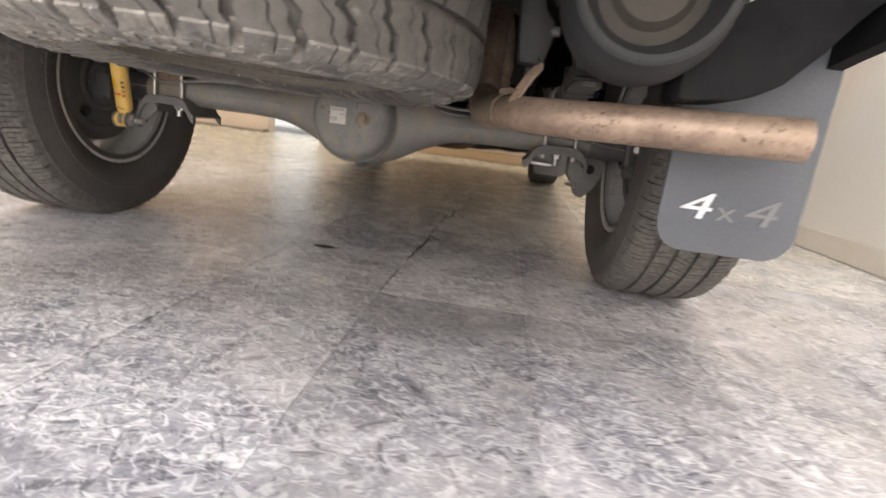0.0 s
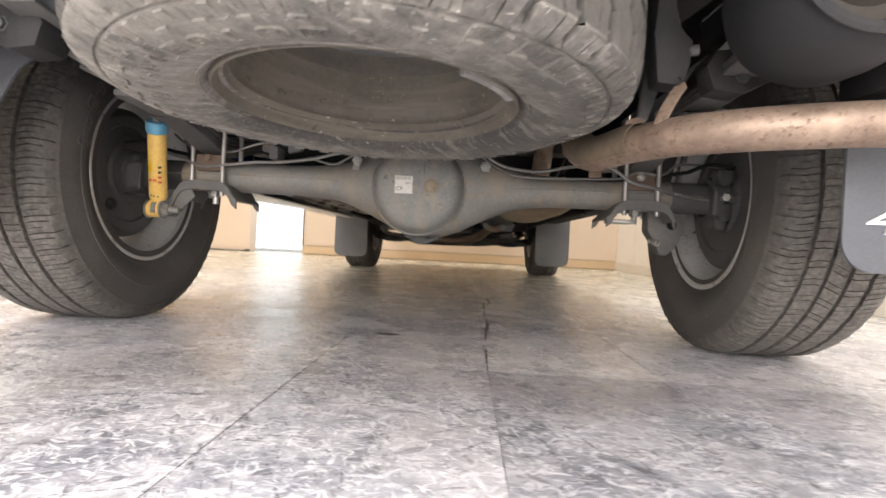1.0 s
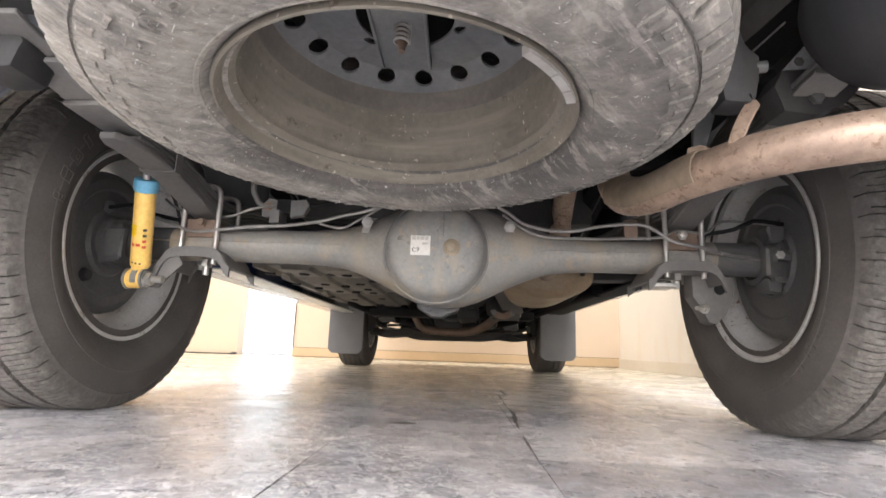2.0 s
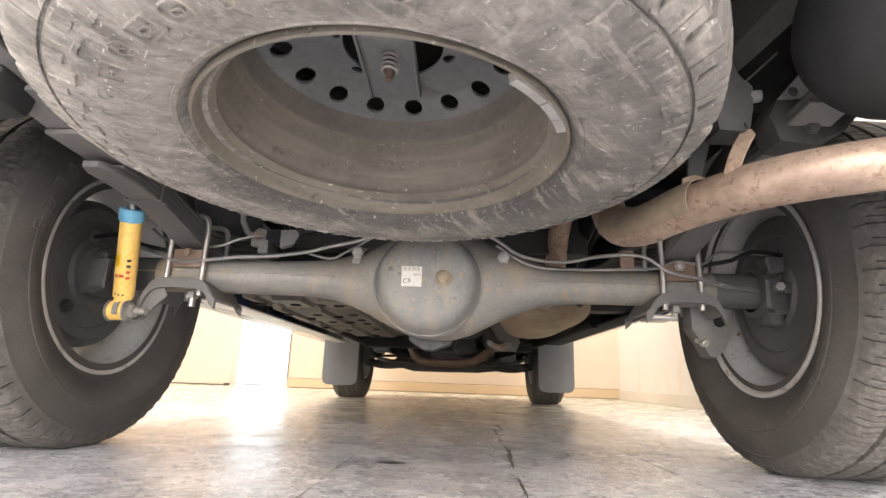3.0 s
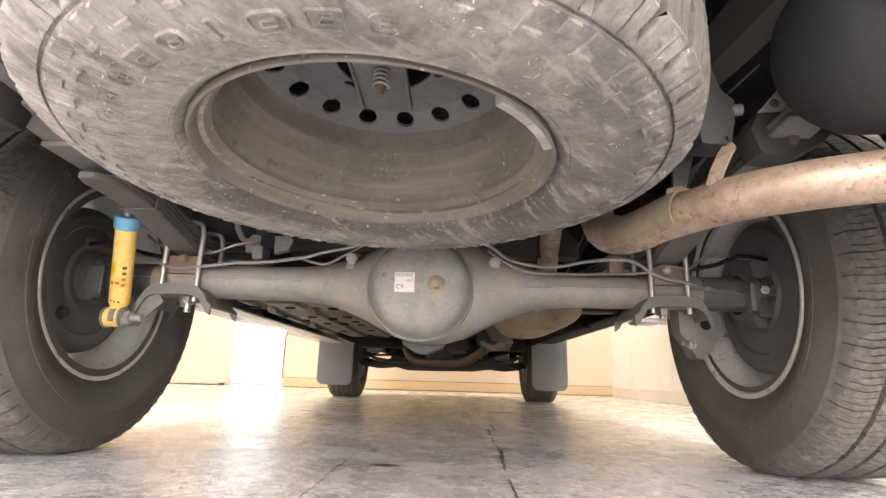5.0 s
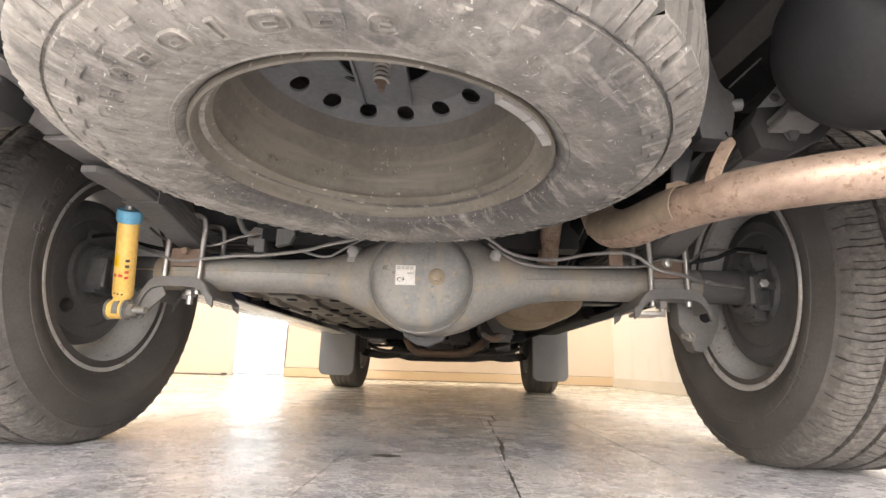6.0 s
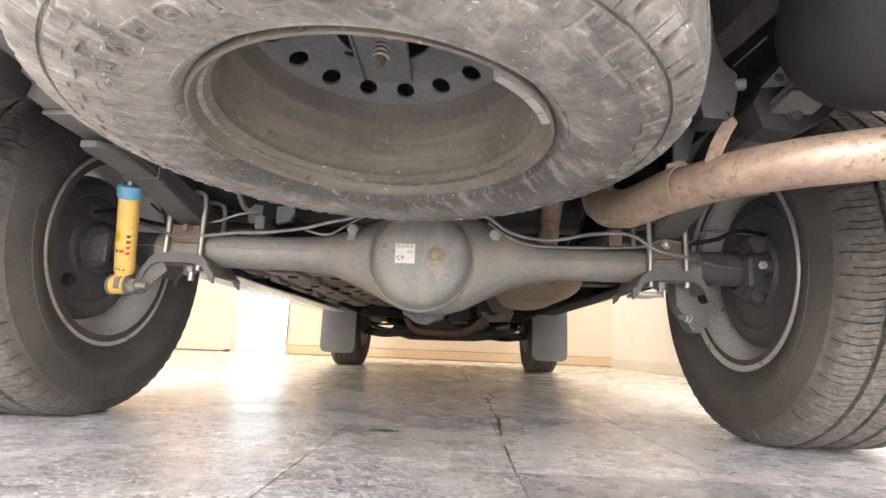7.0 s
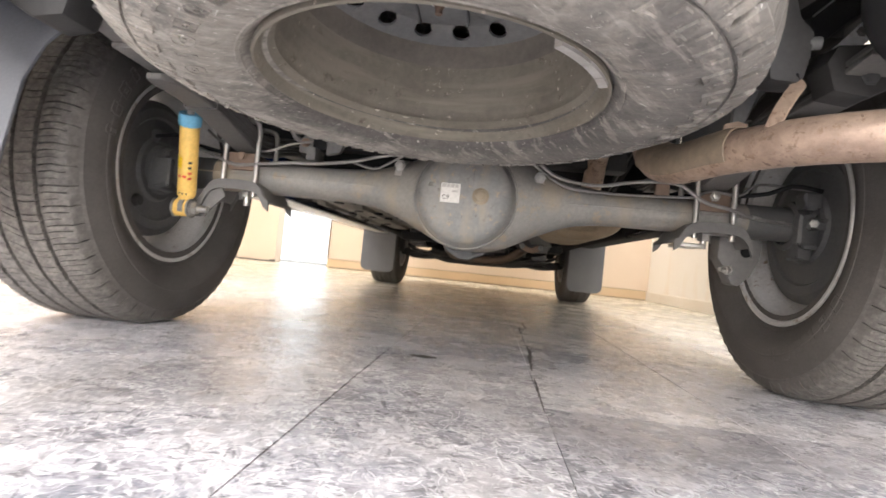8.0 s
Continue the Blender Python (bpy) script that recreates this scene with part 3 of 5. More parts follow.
def baseboard(name, lo, hi, mat):
    return structure(name, box(lo, hi, 0.004), mat, "low painted skirting board along the wall", "baseboard")


baseboard("baseboard_front", (-2.03, 5.328, 0.002), (2.04, 5.348, 0.112), SKIRTING)
baseboard("baseboard_right", (2.04, -4.4, 0.002), (2.058, 5.325, 0.11), PALE_SKIRTING)
baseboard("baseboard_left", (-3.898, -4.4, 0.002), (-3.883, 5.34, 0.1), SKIRTING)
# shadow line over the skirting, put in as a brown strip
structure("baseboard_top_gap", box((-2.03, 5.333, 0.1125), (2.04, 5.348, 0.119)), BROWN_LINE, "thin brown strip for the shadow line along the top of the skirting", "trim")
# brown strip along the skirting's foot
structure("baseboard_foot_gap", box((-2.0, 5.318, 0.001), (2.03, 5.327, 0.012), 0.002), BROWN_LINE, "brown line along the foot of the skirting", "trim")
structure("door_track", box((-3.88, 5.33, 0.002), (-2.8, 5.348, 0.014)), GROUT, "thin dark strip along the wall's foot", "trim")
structure("door_stop", box((-2.8, 5.3, 0.002), (-2.74, 5.347, 0.03), 0.004), GROUT, "small dark stop beside the doorway", "trim")
structure("corner_bead", box((-2.037, 5.336, 0.12), (-2.021, 5.349, 2.1)), BROWN_LINE, "thin painted corner bead at the doorway", "trim")

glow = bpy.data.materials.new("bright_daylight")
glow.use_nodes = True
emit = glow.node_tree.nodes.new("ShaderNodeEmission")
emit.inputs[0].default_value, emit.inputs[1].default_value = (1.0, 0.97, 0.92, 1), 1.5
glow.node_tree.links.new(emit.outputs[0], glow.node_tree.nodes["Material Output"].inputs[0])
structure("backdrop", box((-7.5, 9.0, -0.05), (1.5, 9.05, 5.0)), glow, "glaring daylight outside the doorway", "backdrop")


floor = structure("floor", box((-4.1, -4.6, -0.055), (2.25, 6.4, -0.0035)), GROUT, "waxed grey marbled vinyl tile floor", "floor")


# ---- wheels ----
def wheel_matrix(x, y, z=0.385):
    s = 1 if x > 0 else -1
    return Matrix(((0, 0, s, x), (s, 0, 0, y), (0, 1, 0, z), (0, 0, 0, 1)))


def disc_with_holes(outer, loops, z, thick):
    """A flat ring cut through by the given loops of points."""
    bm = bmesh.new()
    es = []
    for loop in [outer] + loops:
        vs = [bm.verts.new((x, y, z)) for x, y in loop]
        es += [bm.edges.new((vs[k - 1], vs[k])) for k in range(len(vs))]
    bmesh.ops.triangle_fill(bm, edges=es, use_beauty=True, use_dissolve=False)
    bmesh.ops.recalc_face_normals(bm, faces=bm.faces)
    bmesh.ops.solidify(bm, geom=bm.faces[:], thickness=thick)
    return bm


def circle(cx, cy, r, n=20):
    return [(cx + r * math.cos(2 * math.pi * k / n), cy + r * math.sin(2 * math.pi * k / n)) for k in range(n)]


def merge(bm, other):
    me = bpy.data.meshes.new("joined")
    other.to_mesh(me)
    other.free()
    bm.from_mesh(me)
    bpy.data.meshes.remove(me)
    return bm


def widened(bm, k):
    bm.transform(Matrix.Diagonal((k, k, 1, 1)))
    return bm


def alloy_rim():
    bm = lathe([(0.2, -0.09), (0.212, -0.1), (0.2225, -0.104), (0.2235, -0.108), (0.221, -0.111), (0.215, -0.11), (0.209, -0.102), (0.205, -0.088),
                (0.203, -0.062), (0.195, -0.05), (0.19, -0.02), (0.187, 0.03), (0.186, 0.052), (0.2, 0.085), (0.222, 0.1), (0.2225, 0.108)], 96)
    loops = []
    for k in range(6):
        a0 = k * math.pi / 3
        arc = [(0.176, a0 - 0.3 + 0.6 * i / 6) for i in range(7)] + [(0.12, a0 + 0.17 - 0.34 * i / 4) for i in range(5)]
        loops.append([(r * math.cos(a), r * math.sin(a)) for r, a in arc])
    return widened(merge(bm, disc_with_holes(circle(0, 0, 0.1875, 96), loops, 0.05, -0.03)), 1.045)


def road_tyre(parent):
    pts, n, m = tyre_points(0.39, 0.128, 0.207, ROAD_R, ROAD_U, 62, ROAD_F, road_cut, lambda u: 0.3 * u + 0.22 * math.sin(5 * u), (0.74, 0.745, 0.76, 0.91, 1.0, 0.985, 0.93, 0.86, 0.8))
    pts[:, 1] = np.maximum(pts[:, 1], -0.3848)
    # wavy block edges towards the shoulders
    wave = np.abs(pts[:, 2]) / (0.128 * 0.8)
    near = np.hypot(pts[:, 0], pts[:, 1]) > 0.374
    pts[:, 2] += np.where(near, 0.0011 * np.sin(62 * np.arctan2(pts[:, 1], pts[:, 0])) * np.clip((wave - 0.45) / 0.2, 0, 1), 0)
    ob = grid_mesh("tyre", pts, n, m, RUBBER, parent, "worn black road tyre with four circumferential grooves")
    return ob


truck = empty("pickup_truck", "four-wheel-drive pickup truck with dusty underside standing on tiles", "truck")
rim_bm = alloy_rim()
wheel = part("rear_wheel", rim_bm, ALLOY, truck, "silver alloy wheel seen from its inner side")
wheel.matrix_basis = wheel_matrix(0.849, 0, 0.387)
tyre = road_tyre(wheel)
tyre.scale.z = 1.09
def arc_block(bm, a1, a2, r1, r2, z1, z2, n=6):
    rows = []
    for i in range(n + 1):
        a = a1 + (a2 - a1) * i / n
        rows.append([bm.verts.new((r * math.cos(a), r * math.sin(a), z)) for r, z in ((r1, z1), (r1 + 0.0006, z2), (r2 - 0.0006, z2), (r2, z1))])
    for a, b in zip(rows, rows[1:]):
        for j in range(4):
            bm.faces.new((a[j - 1], a[j], b[j], b[j - 1]))
    bm.faces.new(rows[0])
    bm.faces.new(rows[-1])


for name, x, y in (("rear_wheel", -0.857, 0), ("front_wheel", 0.8, 3.236), ("front_wheel", -0.8, 3.236)):
    w = new(name, wheel.data)
    w.parent, w.matrix_basis = truck, wheel_matrix(x, y)
    w["label"] = "silver alloy wheel seen from its inner side"
    t = new("tyre", tyre.data)
    t.parent = w
    t["label"] = tyre["label"]
    if name == "rear_wheel":
        t.scale.z = 1.13
        left_wheel = w


# ---- brakes ----
def brake(s):
    m = axis_to((s, 0, 0), (0.795 if s > 0 else -0.815, 0, 0.388)) @ Matrix.Diagonal((1.14, 1.14, 1, 1) if s > 0 else (1.11, 1.11, 1, 1))
    plate = part("brake_backing_plate", lathe([(0.03, -0.012), (0.07, -0.012), (0.076, -0.004), (0.115, -0.003), (0.12, -0.009), (0.14, -0.009), (0.147, 0.0),
                                               (0.156, 0.002), (0.158, 0.012), (0.156, 0.014), (0.152, 0.06), (0.05, 0.065), (0, 0.066)], 72, m), DRUM, truck, "dusty black drum brake backing plate")
    part("bearing_flange", lathe([(0.04, -0.055), (0.05, -0.052), (0.052, -0.03), (0.056, -0.026), (0.058, -0.008), (0.03, -0.006)], 32, m), DRUM, plate)
    for k in range(4):
        a = math.pi / 4 + k * math.pi / 2
        part("bolt", hex_bolt((s * 0.772, 0.052 * math.cos(a), 0.388 + 0.052 * math.sin(a)), (-s, 0, 0), 0.007, 0.008, 0.006), ZINC if k == 2 else DRUM, plate)
    part("wheel_cylinder", tube([(s * 0.8, -0.04, 0.47), (s * 0.8, 0.04, 0.47)], 0.016, n=16, smooth=False), DRUM, plate)
    part("adjuster_plug", lathe([(0, -0.008), (0.012, -0.007), (0.016, 0), (0.017, 0.01)], 18, axis_to((s, 0, 0), (s * 0.807, -0.07, 0.3))), FRAME, plate, "black rubber plug")
    for name, lo, hi in (("lever_bracket", (0.742, -0.075, 0.42), (0.778, -0.03, 0.455)), ("cable_guide", (0.735, -0.07, 0.34), (0.775, -0.045, 0.41)), ("flange_lug", (0.745, -0.05, 0.31), (0.78, -0.005, 0.345)), ("flange_lug", (0.75, -0.085, 0.375), (0.785, -0.05, 0.4))):
        if s < 0 and name in ("lever_bracket", "flange_lug"):
            continue
        lump = box((min(s * lo[0], s * hi[0]), lo[1], lo[2]), (max(s * lo[0], s * hi[0]), hi[1], hi[2]), 0.007)
        jr = random.Random(str(s) + name + str(lo[2]))
        for v in lump.verts:
            v.co += Vector([jr.uniform(-0.004, 0.004) for _ in range(3)])
        part(name, lump, DRUM, plate)
    if s > 0:
        part("cable_pin", hex_bolt((s * 0.757, -0.086, 0.388), (-s * 0.3, -1, 0), 0.007, 0.006), ZINC, plate, "bright pin end")
    part("brake_cable", tube([(s * 0.6, -0.02, 0.44), (s * 0.68, -0.045, 0.452), (s * 0.72, -0.06, 0.47), (s * 0.79, -0.05, 0.466)], 0.005, n=8), BLACK, plate, "black brake cable")
    b = box((-0.02, -0.03, -0.028), (0.02, 0.03, 0.028), 0.006)
    b.transform(Matrix.Translation((s * 0.775, -0.03, 0.36)))
    part("cable_bracket", b, DRUM, plate)


for s in (1, -1):
    brake(s)


# ---- rear axle ----
def axle_housing():
    bm = bmesh.new()
    xs = np.concatenate((np.linspace(-0.79, -0.3, 14), np.linspace(-0.28, 0.3, 47), np.linspace(0.32, 0.79, 14)))
    kx = [0, 0.04, 0.08, 0.12, 0.16, 0.2, 0.24, 0.29, 0.34, 0.8]
    kz = [0.128, 0.126, 0.115, 0.096, 0.077, 0.061, 0.049, 0.043, 0.0405, 0.04]
    ky = [0.085, 0.084, 0.08, 0.073, 0.063, 0.053, 0.046, 0.042, 0.0405, 0.04]
    rings = []
    n = 40
    for x in xs:
        a = abs(x - 0.018)
        hz, hy = np.interp(a, kx, kz), np.interp(a, kx, ky)
        cz = 0.39 - 0.008 * max(0, 1 - a / 0.25)
        e = 2 / np.interp(a, [0, 0.2, 0.3], [2.6, 2.4, 2.0])
        ring = []
        for k in range(n):
            t = 2 * math.pi * k / n
            c, q = math.cos(t), math.sin(t)
            ring.append(bm.verts.new((x, hy * abs(c) ** e * (1 if c > 0 else -1), cz + hz * abs(q) ** e * (1 if q > 0 else -1))))
        rings.append(ring)
    for a, b in zip(rings, rings[1:]):
        for k in range(n):
            bm.faces.new((a[k - 1], a[k], b[k], b[k - 1]))
    bm.faces.new(rings[0])
    bm.faces.new(rings[-1])
    bmesh.ops.recalc_face_normals(bm, faces=bm.faces)
    return bm


axle = part("rear_axle", axle_housing(), AXLE, truck, "grey painted live rear axle housing with surface rust")
axle.data.materials.append(DRUM)
for f in axle.data.polygons:
    f.material_index = int(abs(f.center.x) > 0.655)
back = Matrix.Translation((-0.002, 0, 0.377)) @ Matrix.Rotation(radians(90), 4, "X")
cover = lathe([(0.121, 0.05), (0.1212, 0.075), (0.119, 0.0785), (0.117, 0.0778), (0.116, 0.081), (0.1125, 0.0875), (0.1105, 0.094), (0.107, 0.104), (0.1, 0.113), (0.088, 0.119), (0.065, 0.1225), (0.03, 0.1245), (0, 0.125)], 96, back)
part("differential_cover", cover, COVER, axle, "rounded steel differential cover with pale grime")
part("cover_ridge", strip([(0.012, -0.09, 0.487), (0.012, -0.112, 0.47), (0.012, -0.1235, 0.435), (0.012, -0.1255, 0.4)], 0.004, 0.004, Vector((1, 0, 0))), COVER, axle)
part("filler_plug", merge(lathe([(0.0185, 0.118), (0.019, 0.125), (0.0135, 0.127), (0.0135, 0.13)], 32, Matrix.Translation((0.034, 0, 0.377)) @ Matrix.Rotation(radians(90), 4, "X")),
                          hex_bolt((0.034, -0.126, 0.377), (0, -1, 0), 0.0115, 0.011)), PLUG, axle, "tan hexagonal filler plug")
tag = part("inspection_label", prism(rounded(-0.0555, 0.3575, -0.0125, 0.4005, 0.001, 2), 0.0015, Matrix.Translation((0, -0.1245, 0)) @ XZ), WHITE_LABEL, axle, "white paper label with printed characters")


def text_mesh(body, size, m, depth=0.0003, shear=0.0):
    c = bpy.data.curves.new("lettering", "FONT")
    c.body, c.size, c.extrude, c.align_x, c.shear = body, size, depth, "LEFT", shear
    ob = bpy.data.objects.new("lettering", c)
    me = bpy.data.meshes.new_from_object(ob)
    bpy.data.objects.remove(ob)
    bm = bmesh.new()
    bm.from_mesh(me)
    bm.transform(m)
    return bm


FACE = Matrix.Translation((0, -0.1263, 0)) @ Matrix.Rotation(radians(90), 4, "X")
part("code_characters", text_mesh("C9", 0.0138, FACE @ Matrix.Translation((-0.0525, 0.3645, 0))), INK, axle, "dark printed characters", False)
bars = bmesh.new()
for k, (x0, x1) in enumerate(((-0.053, -0.044), (-0.042, -0.036), (-0.0345, -0.0255), (-0.024, -0.017))):
    add_box(bars, (x0, -0.1268, 0.391), (x1, -0.1261, 0.399))
add_box(bars, (-0.03, -0.1268, 0.381), (-0.017, -0.1261, 0.385))
part("unreadable_print", bars, material("faded_print", (0.42, 0.4, 0.37), (0.5, 0.48, 0.44), 0.7, 0, 60, 300, 0.0), axle, "faint printed bars", False)

for x, z in ((-0.164, 0.443), (0.165, 0.441)):
    s = 1 if x > 0 else -1
    b = part("line_clip", strip([(x - s * 0.012, -0.05, z + 0.012), (x, -0.058, z - 0.002), (x + s * 0.006, -0.055, z - 0.024)], 0.009, 0.003, Vector((1, 0, 0)), 0.006), AXLE, axle)
    part("bolt", hex_bolt((x, -0.0635, z - 0.001), (0, -1, -0.1), 0.0105, 0.008), LEAD, axle, "bright zinc hexagonal bolt")
# the carrier's nose with its ring of bolts, ahead of and below the banjo
nose = part("differential_carrier", lathe([(0.105, 0), (0.118, 0.004), (0.118, 0.022), (0.1, 0.03), (0.085, 0.08), (0.06, 0.13), (0.05, 0.19), (0.055, 0.2), (0.055, 0.215), (0, 0.216)], 48,
                                          Matrix.Translation((0.018, 0.06, 0.375)) @ Matrix.Rotation(radians(-90), 4, "X")), STEEL_DISC, axle, "cast iron differential carrier")
for k in range(10):
    a = k * math.pi / 5 + 0.15
    part("bolt", hex_bolt((0.018 + 0.108 * math.cos(a), 0.056, 0.375 + 0.108 * math.sin(a)), (0, -1, 0), 0.008, 0.009), ZINC, axle)
part("casting_foot", prism([(-0.055, 0.275), (-0.052, 0.256), (-0.034, 0.246), (-0.018, 0.236), (0.008, 0.234), (0.026, 0.244), (0.046, 0.25), (0.055, 0.275)], 0.07, Matrix.Translation((0.004, 0.11, 0)) @ XZ, 0.006), DRUM, axle, "bare bolted casting under the housing")
for x, z in ((-0.04, 0.262), (-0.024, 0.252), (-0.02, 0.265), (-0.004, 0.245), (0.008, 0.26), (0.024, 0.254), (0.04, 0.263)):
    part("bolt", hex_bolt((x + 0.004, 0.041, z), (0, -1, 0), 0.0055, 0.006), DRUM, axle)
part("weld_seam", tube([(-0.7, -0.0405, 0.392), (-0.3, -0.041, 0.391), (-0.22, -0.051, 0.388)], 0.0016, n=6), AXLE, axle)
part("weld_seam", tube([(0.24, -0.051, 0.388), (0.34, -0.041, 0.391), (0.72, -0.0405, 0.392)], 0.0016, n=6), AXLE, axle)


# ---- leaf springs, their plates and bolts ----
def leaf_z(y, k):
    return 0.444 + 0.0105 * k + 0.135 * math.sqrt(y * y + 0.006) + 0.022 * math.sin(math.pi * min(1.0, max(0.0, (abs(y) - 0.05) / 0.38)))


def spring_side(s):
    x = s * 0.563
    pack = None
    for k, (y0, y1) in enumerate(((-0.40, 0.34), (-0.36, 0.42), (-0.47, 0.5), (-0.56, 0.58), (-0.64, 0.66))):
        pts = [(x, y0 + (y1 - y0) * i / 10, leaf_z(y0 + (y1 - y0) * i / 10, k)) for i in range(11)]
        bm = strip(pts, 0.031, 0.012 if k == 0 else 0.0085, Vector((1, 0, 0)), 0.03)
        if k == 0:
            # the overload leaf ends in a rounded tip
            for v in bm.verts:
                e = max(0.0, (y0 + 0.05 - v.co.y) / 0.05)
                v.co.x = x + (v.co.x - x) * (1 - 0.55 * e * e)
        if pack is None:
            pack = part("leaf_spring", bm, LEAF, truck, "dark grey stack of curved spring leaves")
        else:
            part("leaf", bm, LEAF, pack)
    clip = [(x - 0.036, -0.235, 0.493), (x - 0.036, -0.235, 0.55), (x + 0.036, -0.235, 0.55), (x + 0.036, -0.235, 0.493), (x - 0.036, -0.235, 0.493)]
    part("leaf_clip", strip(clip, 0.012, 0.004, Vector((0, 1, 0)), 0.05), LEAF, pack)
    part("spring_perch", box((x - 0.034, -0.05, 0.4), (x + 0.034, 0.05, 0.443), 0.004), RUST_DARK, pack, "rusty brown spring seat")
    part("hose_clip_bolt", hex_bolt((x - s * 0.005, -0.058, 0.433), (0, -1, 0), 0.009, 0.009), RUST_DARK if s < 0 else ZINC, pack)
    part("shackle", prism(rounded(-0.025, -0.075, 0.025, 0.075, 0.02), 0.008, Matrix.Translation((x + s * 0.036, -0.64, 0.655)) @ Matrix.Rotation(radians(90), 4, "Y") @ Matrix.Rotation(radians(90), 4, "Z")), FRAME, pack)
    for y in (-0.052, 0.052):
        top = 0.518
        ub = tube([(x - 0.041, y, 0.335), (x - 0.041, y, 0.45), (x - 0.041, y, 0.495), (x - 0.032, y, top), (x, y, top + 0.006), (x + 0.032, y, top), (x + 0.041, y, 0.495), (x + 0.041, y, 0.45), (x + 0.041, y, 0.335)],
                  0.0062, n=12, step=0.006)
        u = part("u_bolt", ub, ZINC, pack, "bright zinc U-bolt over the spring")
        for e in (-1, 1):
            part("nut", hex_bolt((x + e * 0.041, y, 0.362), (0, 0, -1), 0.0095, 0.014, 0.012), ZINC, pack)
    # pressed plate under the axle with turned-down lips
    inner, outer = -s, s
    line = [(x + outer * 0.078, 0, 0.322), (x + outer * 0.066, 0, 0.35), (x + outer * 0.046, 0, 0.366), (x, 0, 0.369), (x + inner * 0.046, 0, 0.366), (x + inner * 0.066, 0, 0.353), (x + inner * 0.079, 0, 0.331), (x + inner * 0.09, 0, 0.322)]
    plate = strip(line, 0.072, 0.007, Vector((0, 1, 0)), 0.008)
    for y in (-0.072, 0.072):
        lip = bmesh.new()
        rows = []
        for p in spline(line, 0.008):
            rows.append([lip.verts.new((p.x, y + d, p.z - h)) for d, h in ((-0.0035, -0.003), (0.0035, -0.003), (0.0035, 0.02), (-0.0035, 0.02))])
        for a, b in zip(rows, rows[1:]):
            for k in range(4):
                lip.faces.new((a[k - 1], a[k], b[k], b[k - 1]))
        lip.faces.new(rows[0])
        lip.faces.new(rows[-1])
        bmesh.ops.recalc_face_normals(lip, faces=lip.faces)
        merge(plate, lip)
    part("spring_plate", plate, LEAF, pack, "pressed steel plate clamped under the axle")
    part("centre_bolt", hex_bolt((x, 0, 0.352), (0, 0, -1), 0.014, 0.016, 0.02), ZINC, pack, "large bright nut under the plate")
    if s > 0:
        part("plate_tab", box((x - 0.07, -0.05, 0.315), (x - 0.012, 0.03, 0.324), 0.003), ZINC, pack, "bare metal spacer under the plate")
    return pack


pack_l, pack_r = spring_side(-1), spring_side(1)
# arms that hold the dampers
part("damper_arm", prism([(-0.60, 0.36), (-0.64, 0.345), (-0.665, 0.30), (-0.66, 0.275), (-0.635, 0.275), (-0.615, 0.3), (-0.585, 0.33)], 0.008, Matrix.Translation((0, -0.06, 0)) @ XZ, 0.002), LEAF, pack_l)
arm = [(0.6, 0.362), (0.655, 0.36), (0.7, 0.345), (0.695, 0.3), (0.676, 0.26), (0.652, 0.236), (0.634, 0.24), (0.62, 0.27), (0.6, 0.3)]
part("damper_arm", prism(arm, 0.05, Matrix.Translation((0, 0.05, 0)) @ XZ, 0.006), LEAF, pack_r, "grey pressed bracket arm with a hole")
part("arm_hole", lathe([(0, 0), (0.011, 0.0002), (0.0125, 0.001), (0.0125, -0.004)], 20, axis_to((0, -1, 0), (0.662, -0.0005, 0.318))), BLACK, pack_r)
part("arm_bolt", hex_bolt((0.626, 0.0, 0.272), (-1, -0.6, 0), 0.0095, 0.012, 0.018), ZINC, pack_r, "bright bolt end")


